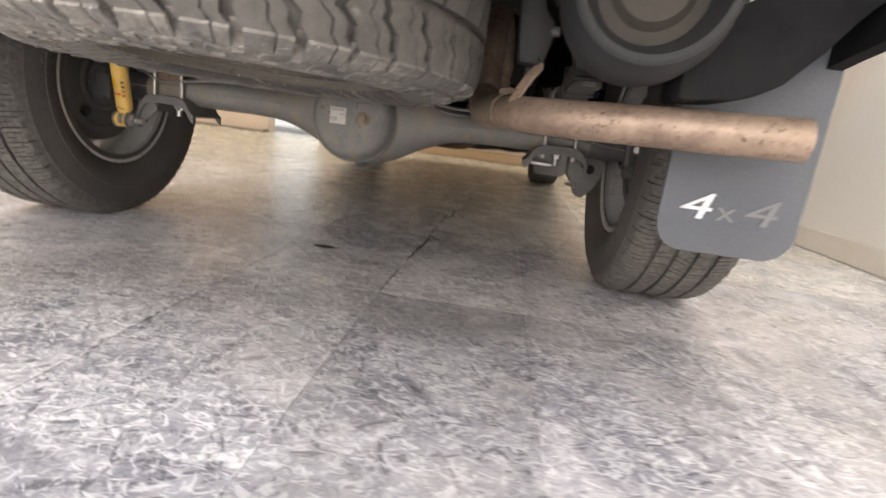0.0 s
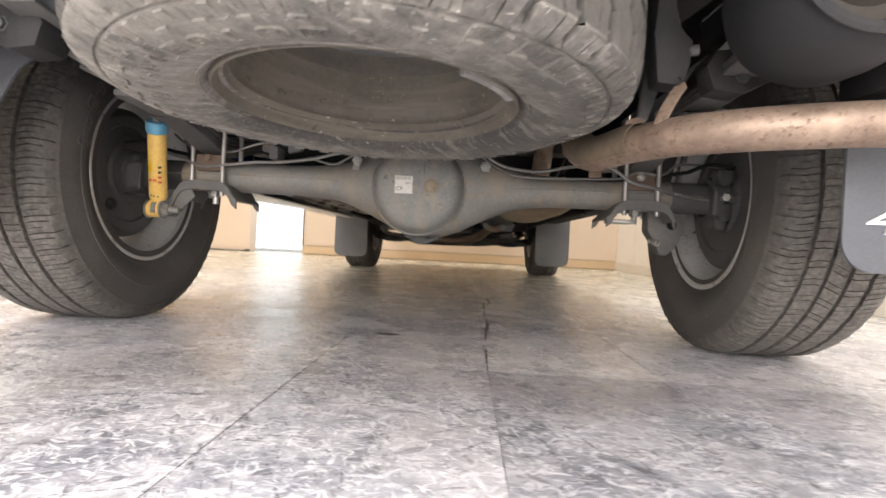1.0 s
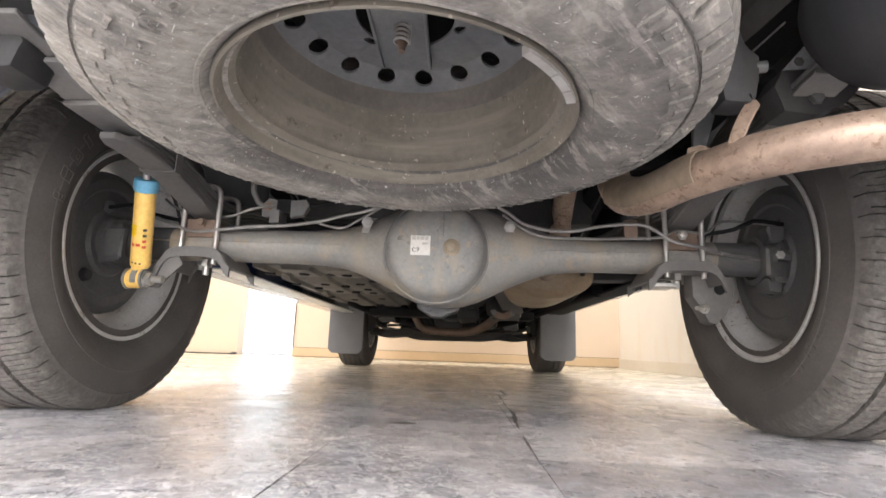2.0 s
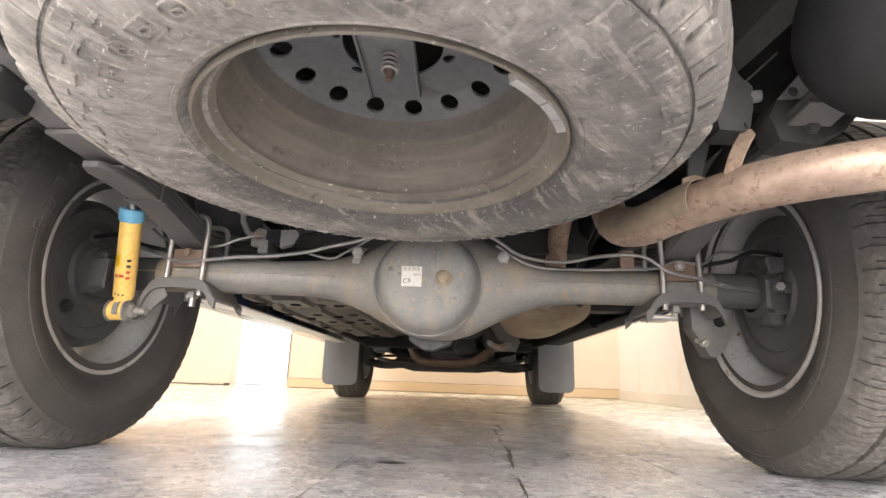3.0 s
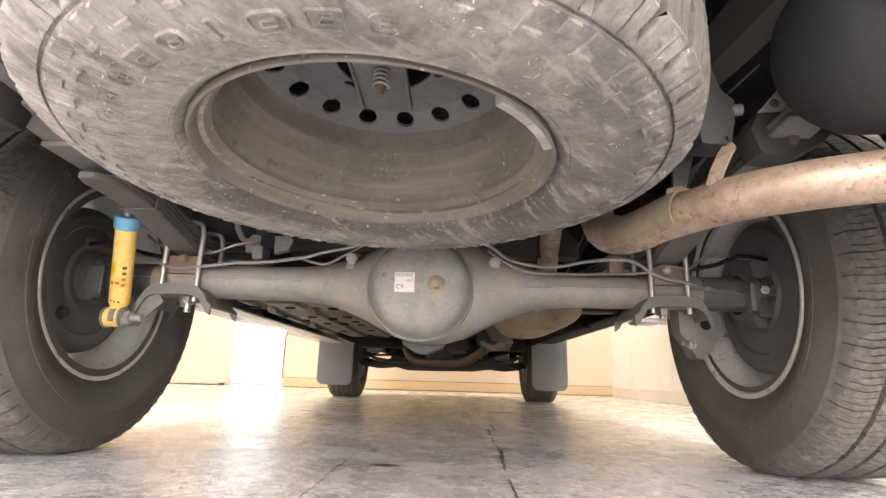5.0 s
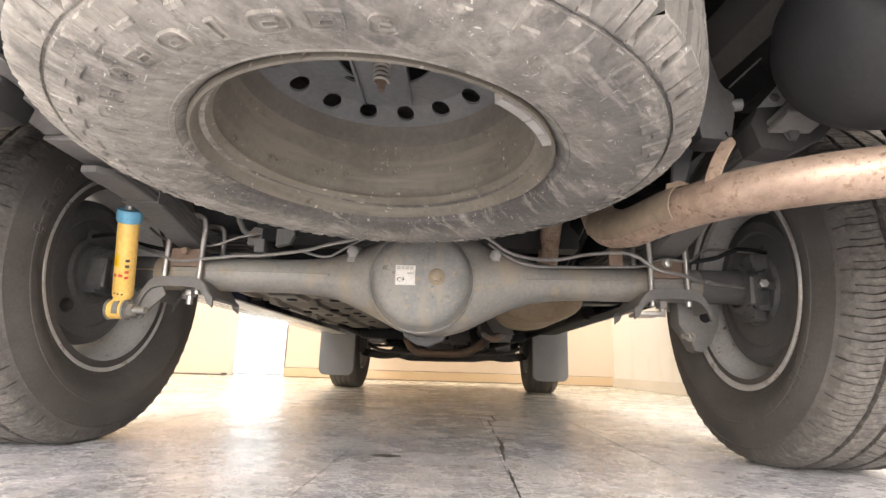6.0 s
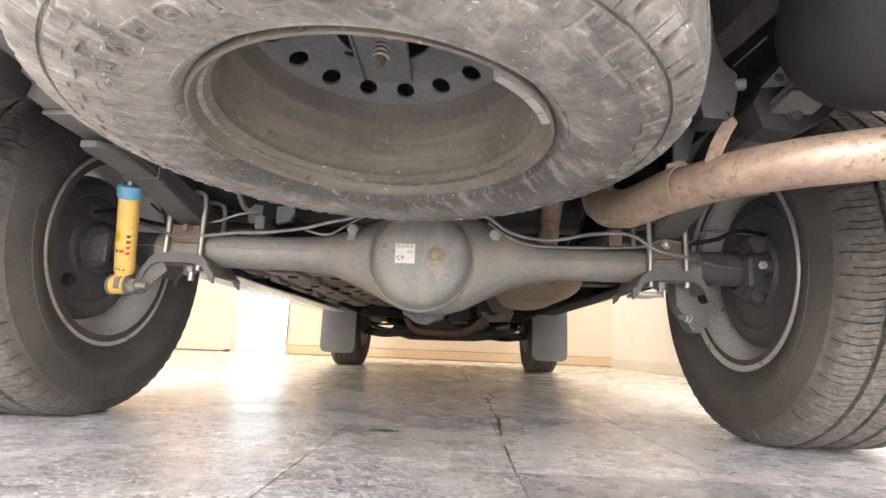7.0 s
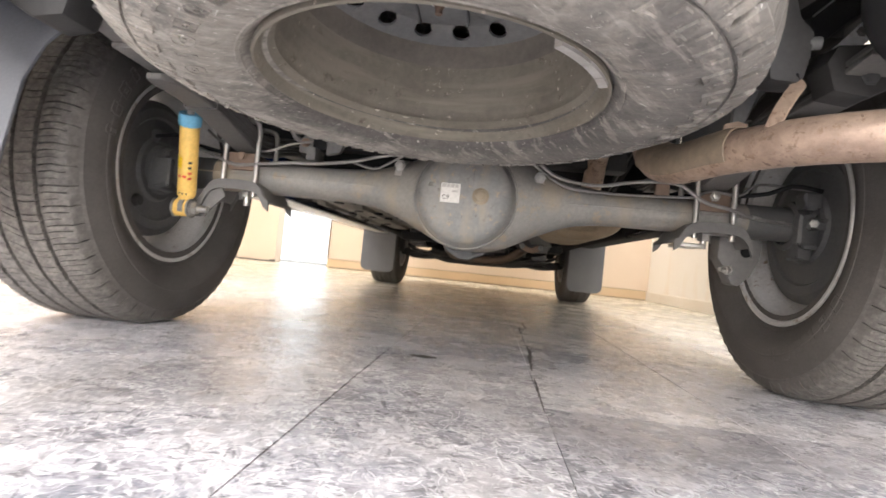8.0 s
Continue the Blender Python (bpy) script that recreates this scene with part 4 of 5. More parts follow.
# ---- the yellow damper ----
def damper():
    lo, hi = Vector((-0.669, -0.09, 0.317)), Vector((-0.631, -0.17, 0.488))
    d = (hi - lo).normalized()
    body = part("shock_absorber", lathe([(0, 0), (0.016, 0), (0.0205, 0.006), (0.021, 0.01), (0.021, 0.174), (0.02, 0.182), (0, 0.182)], 40, axis_to(d, lo)), YELLOW, truck, "yellow gas shock absorber with blue top bush")
    part("top_bush", lathe([(0.015, 0), (0.0236, 0.001), (0.0246, 0.006), (0.0246, 0.024), (0.023, 0.028), (0.012, 0.029)], 36, axis_to(d, lo + d * 0.176)), BLUE, body, "light blue rubber bush")
    part("rod", tube([lo + d * 0.2, lo + d * 0.36], 0.008, n=14, smooth=False), ZINC, body)
    eye = Vector((-0.674, -0.088, 0.291))
    x = Vector((1, 0, 0))
    part("lower_eye", merge(tube([eye - x * 0.018, eye + x * 0.018], 0.021, n=28, smooth=False), tube([eye + Vector((0, -0.004, 0.012)), lo + d * 0.01], 0.015, n=16, smooth=False)), YELLOW, body, "yellow mounting eye")
    part("eye_bush", merge(tube([eye - x * 0.021, eye - x * 0.016], 0.0235, n=24, smooth=False), tube([eye + x * 0.016, eye + x * 0.021], 0.0235, n=24, smooth=False)), LINE, body)
    part("mounting_bolt", hex_bolt(eye + x * 0.021, (1, 0, 0), 0.015, 0.014, 0.014), ZINC, body, "bright zinc nut")
    part("eye_loop", strip([eye + x * 0.004 + Vector((0, 0.024 * math.cos(a), 0.024 * math.sin(a))) for a in np.linspace(-0.4, 3.6, 14)], 0.006, 0.003, x, 0.006), LINE, body, "grey metal band round the eye")
    part("mounting_stud", tube([eye - x * 0.03, eye + x * 0.06], 0.008, n=12, smooth=False), ZINC, body)
    # printed marks: plain bars that follow the barrel
    side = d.cross(Vector((0.35, -1, 0)).normalized()).normalized()
    fore = side.cross(d).normalized()

    def mark(a0, a1, h0, h1, mat, name):
        bm = bmesh.new()
        rows = []
        for k in range(6):
            a = radians(a0 + (a1 - a0) * k / 5)
            o = (math.cos(a) * fore + math.sin(a) * side) * 0.0213
            rows.append([bm.verts.new(lo + d * h + o) for h in (h0, h1)])
        for a, b in zip(rows, rows[1:]):
            bm.faces.new((a[0], b[0], b[1], a[1]))
        bmesh.ops.solidify(bm, geom=bm.faces[:], thickness=0.0003)
        part(name, bm, mat, body)

    bright = material("bright_yellow_ink", (0.9, 0.62, 0.0), (0.86, 0.58, 0.0), 0.4, 0, 30, 200, 0.0)
    mark(-62, -22, 0.078, 0.104, bright, "yellow_mark")
    for k in range(4):
        mark(14, 36, 0.052 + 0.013 * k, 0.058 + 0.013 * k, (RED, RED, INK, INK)[k], "print_bar")
    mark(-50, -28, 0.054, 0.061, RED, "print_bar")
    mark(-20, 6, 0.056, 0.062, RED, "print_bar")
    for k in range(3):
        mark(-40 + 22 * k, -28 + 22 * k, 0.014, 0.018, INK, "print_bar")


damper()

# ---- brake lines and hoses ----
LINES = (
    ((-0.68, -0.05, 0.445), (-0.621, -0.055, 0.426), (-0.577, -0.055, 0.411), (-0.507, -0.055, 0.418), (-0.436, -0.055, 0.427), (-0.372, -0.055, 0.43), (-0.282, -0.055, 0.443), (-0.231, -0.055, 0.457), (-0.16, -0.055, 0.475), (-0.08, -0.06, 0.51)),
    ((-0.68, -0.01, 0.5), (-0.62, -0.03, 0.466), (-0.517, -0.03, 0.455), (-0.453, -0.03, 0.476), (-0.414, -0.02, 0.487), (-0.39, 0.03, 0.5)),
    ((-0.3, -0.03, 0.449), (-0.236, -0.03, 0.434), (-0.197, -0.03, 0.452), (-0.12, -0.03, 0.5)),
    ((0.1, -0.05, 0.512), (0.158, -0.055, 0.478), (0.194, -0.055, 0.452), (0.245, -0.055, 0.438), (0.309, -0.055, 0.436), (0.373, -0.055, 0.449), (0.443, -0.055, 0.456), (0.487, -0.055, 0.45), (0.535, -0.06, 0.418), (0.596, -0.062, 0.405), (0.647, -0.055, 0.392), (0.74, -0.04, 0.385)),
    ((0.15, -0.05, 0.472), (0.169, -0.05, 0.458), (0.233, -0.05, 0.425), (0.322, -0.05, 0.42), (0.436, -0.05, 0.423), (0.512, -0.05, 0.428), (0.551, -0.05, 0.445), (0.614, -0.05, 0.441), (0.655, -0.05, 0.469), (0.755, -0.05, 0.466), (0.8, -0.04, 0.47)),
)
for k, pts in enumerate(LINES):
    part("brake_line", tube(pts, 0.0042 if k in (0, 3) else 0.0032, n=8, step=0.012), LINE, axle, "thin grey steel brake line")
part("cable_end", tube([(0.642, -0.0555, 0.3935), (0.662, -0.052, 0.391)], 0.0048, n=10, smooth=False), ZINC, axle)
tee = part("hose_bracket", box((-0.372, -0.012, 0.478), (-0.335, 0.03, 0.515), 0.007), BLACK, truck, "black brake hose junction block")
part("junction_wing", prism([(-0.406, 0.47), (-0.372, 0.468), (-0.37, 0.512), (-0.392, 0.516), (-0.408, 0.5)], 0.02, Matrix.Translation((0, 0.01, 0)) @ XZ, 0.003), LEAF, tee)
part("junction_wing", prism([(-0.336, 0.468), (-0.302, 0.476), (-0.29, 0.5), (-0.3, 0.515), (-0.338, 0.512)], 0.02, Matrix.Translation((0, 0.01, 0)) @ XZ, 0.003), LEAF, tee)
part("junction_foot", box((-0.374, -0.045, 0.446), (-0.35, 0.01, 0.478), 0.003), LEAF, tee)
part("bolt", hex_bolt((-0.39, -0.012, 0.494), (0, -1, 0), 0.009, 0.007), RUST_DARK, tee)
part("brake_hose", tube([(-0.435, 0.0, 0.49), (-0.452, 0.0, 0.502), (-0.466, 0.0, 0.528), (-0.468, 0.0, 0.6)], 0.007, n=12), LEAF, axle, "grey rubber brake hose")
part("brake_hose", tube([(-0.322, 0.0, 0.494), (-0.275, 0.01, 0.506), (-0.24, 0.02, 0.54), (-0.235, 0.02, 0.6)], 0.006, n=12), BLACK, axle, "black rubber brake hose")
tee.location = (-0.03, 0, -0.006)
part("line_bracket", box((0.43, -0.05, 0.425), (0.462, -0.035, 0.468), 0.004), RUST_DARK, axle)


# ---- exhaust ----
PIPE = [(0.38, 0.74, 0.455), (0.376, 0.52, 0.475), (0.374, 0.42, 0.54), (0.374, 0.36, 0.62), (0.366, 0.2, 0.685), (0.357, 0.03, 0.692), (0.355, -0.1, 0.655), (0.352, -0.2, 0.55), (0.353, -0.275, 0.459), (0.368, -0.36, 0.428), (0.398, -0.46, 0.427), (0.44, -0.56, 0.424), (0.51, -0.625, 0.423), (0.61, -0.665, 0.425), (0.72, -0.69, 0.427), (0.83, -0.705, 0.43)]
exhaust = part("exhaust_pipe", tube(PIPE, lambda k: 0.0325 - 0.0018 * min(1.0, max(0.0, (k - 0.6) / 0.12)), n=28, hollow=0.93), RUST, truck, "tan surface-rusted exhaust tailpipe")


def half_shell(points, radius, thick, a0, a1):
    """A bent sheet that lies on a pipe, from angle a0 to a1 round it, measured from the top towards the rear."""
    bm = bmesh.new()
    line = spline(points, 0.012)
    rows = []
    for i, p in enumerate(line):
        d = (line[min(i + 1, len(line) - 1)] - line[max(i - 1, 0)]).normalized()
        up = (Vector((0, 0, 1)) - d * d.z).normalized()
        side = up.cross(d).normalized()
        if side.x > 0 and abs(side.x) > abs(side.y) or side.y > 0 and abs(side.y) >= abs(side.x):
            side = -side
        row = []
        for r in (radius, radius + thick):
            for k in range(15):
                a = radians(a0 + (a1 - a0) * k / 14)
                row.append(bm.verts.new(p + r * (math.cos(a) * up + math.sin(a) * side)))
        rows.append(row[:15] + row[15:][::-1])
    for a, b in zip(rows, rows[1:]):
        for k in range(30):
            bm.faces.new((a[k - 1], a[k], b[k], b[k - 1]))
    bm.faces.new(rows[0])
    bm.faces.new(rows[-1])
    bmesh.ops.recalc_face_normals(bm, faces=bm.faces)
    return bm


part("pipe_shell", half_shell([(0.353, -0.275, 0.459), (0.368, -0.36, 0.428), (0.398, -0.46, 0.427), (0.411, -0.495, 0.426)], 0.0335, 0.0022, -80, 125), SHELL, exhaust, "dull sheet metal shell over the pipe joint")
part("shell_tab", prism([(0.388, 0.459), (0.418, 0.461), (0.424, 0.469), (0.408, 0.473), (0.39, 0.468)], 0.004, Matrix.Translation((0, -0.478, 0)) @ XZ, 0.001), RUST_DARK, exhaust)
part("hanger_strap", strip([(0.416, -0.562, 0.441), (0.427, -0.558, 0.467), (0.443, -0.552, 0.494), (0.453, -0.545, 0.507), (0.451, -0.54, 0.517), (0.442, -0.535, 0.521)], 0.0095, 0.0045, Vector((0.75, -0.6, -0.25)).normalized(), 0.006), RUST, exhaust, "bent flat rusty hanger strap")
part("hanger_isolator", prism([(0.413, 0.51), (0.452, 0.507), (0.46, 0.517), (0.466, 0.545), (0.471, 0.582), (0.452, 0.596), (0.44, 0.64), (0.44, 0.68), (0.41, 0.68), (0.405, 0.59)], 0.05, Matrix.Translation((0, -0.5, 0)) @ XZ, 0.012), FRAME, exhaust, "dark grey rubber exhaust hanger")
part("isolator_pin", tube([(0.462, -0.54, 0.566), (0.478, -0.543, 0.567)], 0.0085, n=12, smooth=False), DRUM, exhaust)
part("shackle_link", prism([(0.43, 0.49), (0.448, 0.485), (0.47, 0.555), (0.462, 0.6), (0.44, 0.6)], 0.01, Matrix.Translation((0, -0.4, 0)) @ XZ, 0.002), DRUM, exhaust, "thin grey steel link")
muff = lathe([(0, 0), (0.12, 0.005), (0.165, 0.03), (0.172, 0.06), (0.172, 0.5), (0.16, 0.54), (0, 0.56)], 48, Matrix.Translation((0.40, 0.72, 0.455)) @ Matrix.Diagonal((1, 1, 0.54, 1)) @ Matrix.Rotation(radians(-90), 4, "X"))
part("muffler", muff, MUFFLER, exhaust, "tan oval muffler")
part("muffler_seam", box((0.222, 0.78, 0.4525), (0.578, 1.22, 0.457), 0.001), RUST_DARK, exhaust, "folded seam of the muffler")
part("front_pipe", tube([(0.3, 1.25, 0.42), (0.28, 1.7, 0.36), (0.15, 2.0, 0.275), (-0.08, 2.1, 0.27), (-0.19, 2.12, 0.3), (-0.27, 2.15, 0.47)], 0.026, n=18), GRIMY_PIPE, exhaust, "brown bent rusty front exhaust pipe")


# ---- chassis and body ----
def mirrored(pts, s):
    return [(s * x, y, z) for x, y, z in pts]


RAIL = [(0.506, -1.2, 0.7), (0.506, -0.9, 0.7), (0.506, -0.5, 0.72), (0.495, -0.1, 0.77), (0.48, 0.3, 0.7), (0.46, 0.7, 0.56), (0.45, 1.1, 0.5), (0.44, 2.4, 0.48), (0.42, 3.0, 0.5), (0.42, 3.7, 0.55)]
rails = []
for s in (1, -1):
    rails.append(part("frame_rail", strip(mirrored(RAIL, s), 0.024, 0.12, Vector((1, 0, 0)), 0.06), RAIL_PAINT, truck, "dark grey box-section chassis rail"))
for s in (1, -1):
    part("rail_web", strip(mirrored(RAIL[3:], s), 0.036, 0.114, Vector((1, 0, 0)), 0.06), BLACK, truck, "black outer web of the chassis rail")
HANGER = [(0.508, 0.556), (0.522, 0.582), (0.55, 0.584), (0.585, 0.592), (0.644, 0.58), (0.632, 0.556), (0.613, 0.535), (0.567, 0.511), (0.52, 0.517)]
part("spring_hanger", prism(HANGER, 0.05, Matrix.Translation((0, -0.46, 0)) @ XZ, 0.003), FRAME, rails[0], "dark pressed bracket with a bolt")
part("bolt", hex_bolt((0.565, -0.511, 0.538), (0, -1, 0), 0.009, 0.006), DRUM, rails[0])
part("spring_hanger", prism([(-x - 0.045, z) for x, z in HANGER], 0.07, Matrix.Translation((0, -0.53, 0)) @ XZ, 0.01), FRAME, rails[1], "dark pressed bracket with a bolt")
part("bolt", hex_bolt((-0.62, -0.6, 0.55), (0, -1, 0), 0.01, 0.008), DRUM, rails[1])
part("bright_bracket", prism([(0.54, 0.592), (0.612, 0.674), (0.629, 0.65), (0.59, 0.61), (0.579, 0.613), (0.556, 0.6)], 0.004, Matrix.Translation((0, -0.446, 0)) @ XZ), BARE, rails[0], "bare pale metal bracket")
part("bracket_bolt", hex_bolt((0.588, -0.45, 0.632), (0, -1, 0), 0.006, 0.004), LINE, rails[0])
# black plate put in for the dark gap beside the rail
part("rail_gusset", prism([(0.533, 0.666), (0.592, 0.721), (0.611, 0.683), (0.547, 0.624)], 0.008, Matrix.Translation((0, -0.41, 0)) @ XZ, 0.002), BLACK, rails[0], "black plate put in for the dark gap beside the chassis rail")
part("gusset_edge", strip([(0.5345, -0.421, 0.668), (0.591, -0.421, 0.7215)], 0.004, 0.003, Vector((0, 1, 0)), 0.05), LINE, rails[0], "pale bright edge line")
for y, z in ((-1.1, 0.68), (-0.02, 0.7), (0.42, 0.56), (0.85, 0.5)):
    part("cross_member", box((-0.47, y - 0.04, z), (0.47, y + 0.04, 0.78), 0.012), FRAME, truck, "dark chassis cross member")
bed = part("bed_floor", box((-0.8, -1.22, 0.83), (0.8, 1.18, 0.85)), BLACK, truck, "black underside of the load bed")
for k in range(5):
    part("bed_sill", box((-0.78, -1.1 + 0.5 * k, 0.79), (0.78, -1.0 + 0.5 * k, 0.829), 0.008), BLACK, bed)
for s in (1, -1):
    arch = [(0.455 * math.cos(radians(a)), 0.41 + 0.455 * math.sin(radians(a))) for a in range(180, -1, -10)]
    outline = [(-1.22, 0.66), (-0.62, 0.56), (-0.47, 0.53)] + arch + [(0.47, 0.46), (1.2, 0.46), (1.2, 1.3), (-1.22, 1.3)]
    m = Matrix(((0, 0, 1, s * 0.9 if s > 0 else s * 0.925), (1, 0, 0, 0), (0, 1, 0, 0), (0, 0, 0, 1)))
    side = part("bed_side", prism(outline, 0.025, m), BLACK, truck, "black bed side with wheel arch")
    liner = bmesh.new()
    rows = []
    for k in range(15):
        a = radians(8 + 164 * k / 14)
        rows.append([liner.verts.new((s * x, r * math.cos(a), 0.41 + r * math.sin(a))) for x, r in ((0.8, 0.44), (0.895, 0.452), (0.895, 0.462), (0.8, 0.45))])
    for a, b in zip(rows, rows[1:]):
        for k in range(4):
            liner.faces.new((a[k - 1], a[k], b[k], b[k - 1]))
    liner.faces.new(rows[0])
    liner.faces.new(rows[-1])
    bmesh.ops.recalc_face_normals(liner, faces=liner.faces)
    part("wheel_house", liner, BLACK, side, "black inner wheel housing")


# ---- mud flaps ----
def flap(name, x0, x1, z0, z1, y, label, mat=FLAP):
    bm = prism(rounded(x0, z0, x1, z1, 0.05, 7), 0.006, Matrix.Translation((0, y, 0)) @ XZ)
    bm.verts.ensure_lookup_table()
    return part(name, bm, mat, truck, label)


rear_flap = flap("mud_flap", 0.695, 0.928, 0.228, 0.62, -0.565, "grey plastic mud flap with silver 4x4 lettering")
part("mud_flap", prism([(-0.575, 0.66), (-0.61, 0.57), (-0.677, 0.508), (-0.709, 0.45), (-0.731, 0.334), (-0.738, 0.27), (-0.77, 0.232), (-0.9, 0.23), (-0.95, 0.27), (-0.96, 0.66)], 0.007, Matrix.Translation((0, -0.5, 0)) @ XZ, 0.002), FLAP, truck, "grey plastic mud flap with a swept inner edge")
for s in (1, -1):
    flap("front_mud_flap", min(s * 0.68, s * 0.945), max(s * 0.68, s * 0.945), 0.1, 0.52, 2.78, "grey plastic mud flap behind the front wheel", FLAP_PALE)
TEXT = Matrix.Translation((0, -0.572, 0)) @ Matrix.Rotation(radians(90), 4, "X")
part("numeral", text_mesh("4", 0.066, TEXT @ Matrix.Translation((0.722, 0.287, 0)) @ Matrix.Diagonal((1.7, 1, 1, 1)), 0.0012, 0.2), SILVER_INK, rear_flap, "shiny silver numeral four", False)
part("letter", text_mesh("x", 0.05, TEXT @ Matrix.Translation((0.789, 0.288, 0)) @ Matrix.Diagonal((1.3, 1, 1, 1)), 0.001), GREY_INK, rear_flap, "grey letter x", False)
part("numeral", text_mesh("4", 0.066, TEXT @ Matrix.Translation((0.83, 0.287, 0)) @ Matrix.Diagonal((1.7, 1, 1, 1)), 0.001, 0.2), GREY_INK, rear_flap, "worn grey numeral four", False)


# ---- canister between spare wheel and rail ----
can_m = axis_to((-0.07, -0.95, 0.0), (0.576, -0.69, 0.592))
can = part("vapour_canister", lathe([(0, -0.11), (0.05, -0.106), (0.095, -0.082), (0.112, -0.045), (0.116, 0.0), (0.114, 0.045), (0.106, 0.082), (0.097, 0.1), (0.094, 0.108)], 64, can_m), CAN, truck, "dark grey rounded canister with flanged end")
part("end_flange", lathe([(0.094, 0.1), (0.1, 0.104), (0.101, 0.112), (0.096, 0.116), (0.088, 0.114), (0.083, 0.1), (0.071, 0.07)], 56, can_m), CAN, can, "worn rim of the canister")
part("end_cap", lathe([(0.071, 0.07), (0.055, 0.074), (0.045, 0.088), (0.02, 0.092), (0, 0.092)], 40, can_m), CAN_END, can, "dusty brown recessed end")
part("flange_bolt", hex_bolt(can_m @ Vector((0.102, -0.01, 0.106)), (1, 0.2, 0.2), 0.007, 0.008), ZINC, can)

# ---- ahead of the rear axle ----
skid = bmesh.new()
xs = [-0.645, -0.635, -0.6, -0.59, -0.545, -0.535, -0.45, -0.44, -0.395, -0.385, -0.3, -0.29, -0.25, -0.22]
zs = [0.46, 0.405, 0.4, 0.413, 0.413, 0.4, 0.4, 0.413, 0.413, 0.4, 0.4, 0.412, 0.412, 0.45]
ys = [0.42, 0.45, 0.62, 0.64, 0.72, 0.74, 1.2, 1.22, 1.3, 1.32, 1.9, 1.94]
rows = [[skid.verts.new((x, y, z + (0.05 if j in (0, len(ys) - 1) else 0.014 if j in (3, 4, 7, 8) else 0))) for x, z in zip(xs, zs)] for j, y in enumerate(ys)]
for a, b in zip(rows, rows[1:]):
    for k in range(len(xs) - 1):
        skid.faces.new((a[k], a[k + 1], b[k + 1], b[k]))
bmesh.ops.recalc_face_normals(skid, faces=skid.faces)
bmesh.ops.solidify(skid, geom=skid.faces[:], thickness=0.004)
tank = part("fuel_tank", box((-0.64, 0.46, 0.42), (-0.24, 1.9, 0.62), 0.03), BLACK, truck, "black fuel tank above its skid plate")
guard = part("skid_plate", skid, SKID, tank, "tan dusty ribbed skid plate with drain holes")
holes = [(-0.615, 0.56), (-0.615, 0.86), (-0.56, 1.0), (-0.49, 0.55), (-0.49, 0.84), (-0.42, 0.9), (-0.34, 0.55), (-0.34, 0.8), (-0.34, 0.98), (-0.27, 0.7), (-0.49, 1.1), (-0.42, 1.12), (-0.6, 1.4), (-0.5, 1.5), (-0.34, 1.4), (-0.34, 1.12)]
for x, y in holes:
    part("drain_hole", lathe([(0, -0.0015), (0.016, -0.0015), (0.0185, 0.0), (0.018, 0.006)], 18, Matrix.Translation((x, y, 0.3975))), BLACK, tank)
part("propeller_shaft", tube([(0.018, 0.27, 0.39), (0.018, 1.5, 0.47)], 0.036, n=24, smooth=False), FRAME, truck, "dark tubular propeller shaft")
gear = box((-0.18, 1.5, 0.36), (0.2, 2.4, 0.62), 0.05)
add_box(gear, (-0.12, 2.3, 0.33), (0.14, 2.9, 0.6), 0.05)
part("gearbox", gear, BLACK, truck, "dark cast gearbox and transfer case")
part("gearbox_support", box((-0.48, 1.85, 0.34), (0.5, 1.97, 0.39), 0.015), BLACK, truck, "dark pressed gearbox cross member")
for s in (1, -1):
    rock = part("rocker_panel", box((s * 0.85 - 0.085, 0.62, 0.402 if s < 0 else 0.46), (s * 0.85 + 0.085, 2.62, 0.6), 0.02), BODY_BLUE, truck, "dark blue painted sill under the cab")
    part("sill_flange", box((s * 0.748 - 0.05, 0.46, 0.394 if s < 0 else 0.426), (s * 0.748 + 0.05, 2.5, 0.4 if s < 0 else 0.436), 0.002), ALLOY if s < 0 else BLACK, rock, "pale flange along the sill")
    arm_pts = [(s * 0.28, 3.02, 0.29), (s * 0.5, 3.1, 0.265), (s * 0.68, 3.2, 0.29)]
    lower = part("lower_arm", tube(arm_pts, 0.032, n=14), FRAME, truck, "dark front suspension arm")
    part("arm_rear_leg", tube([(s * 0.3, 3.42, 0.31), (s * 0.5, 3.32, 0.28), (s * 0.68, 3.2, 0.29)], 0.028, n=12), FRAME, lower)
    part("steering_knuckle", box((s * 0.69 - 0.03, 3.15, 0.28), (s * 0.69 + 0.03, 3.32, 0.5), 0.02), DRUM, lower)
    part("brace_link", tube([(s * 0.26, 2.4, 0.33), (s * 0.45, 2.2, 0.37), (s * 0.62, 1.75, 0.43), (s * 0.7, 1.2, 0.45)], 0.03, n=12), BLACK, truck, "dark underbody brace")
for s in (1, -1):
    shaft = part("drive_shaft", tube([(s * 0.2, 3.22, 0.4), (s * 0.66, 3.236, 0.385)], 0.016, n=12, smooth=False), FRAME, truck, "dark front drive shaft")
    part("rubber_boot", lathe([(0.02, 0), (0.036, 0.01), (0.03, 0.02), (0.042, 0.03), (0.036, 0.04), (0.05, 0.052), (0.048, 0.08)], 20, axis_to((s, 0.03, -0.03), (s * 0.54, 3.232, 0.388))), BLACK, shaft)
    part("tie_rod", tube([(s * 0.22, 3.38, 0.36), (s * 0.66, 3.36, 0.345)], 0.011, n=10, smooth=False), FRAME, truck, "thin dark steering rod")
    part("rail_bracket", box((s * 0.4 - 0.05, 2.5, 0.36), (s * 0.4 + 0.05, 2.62, 0.46), 0.015), FRAME, truck, "dark pressed bracket under the rail")
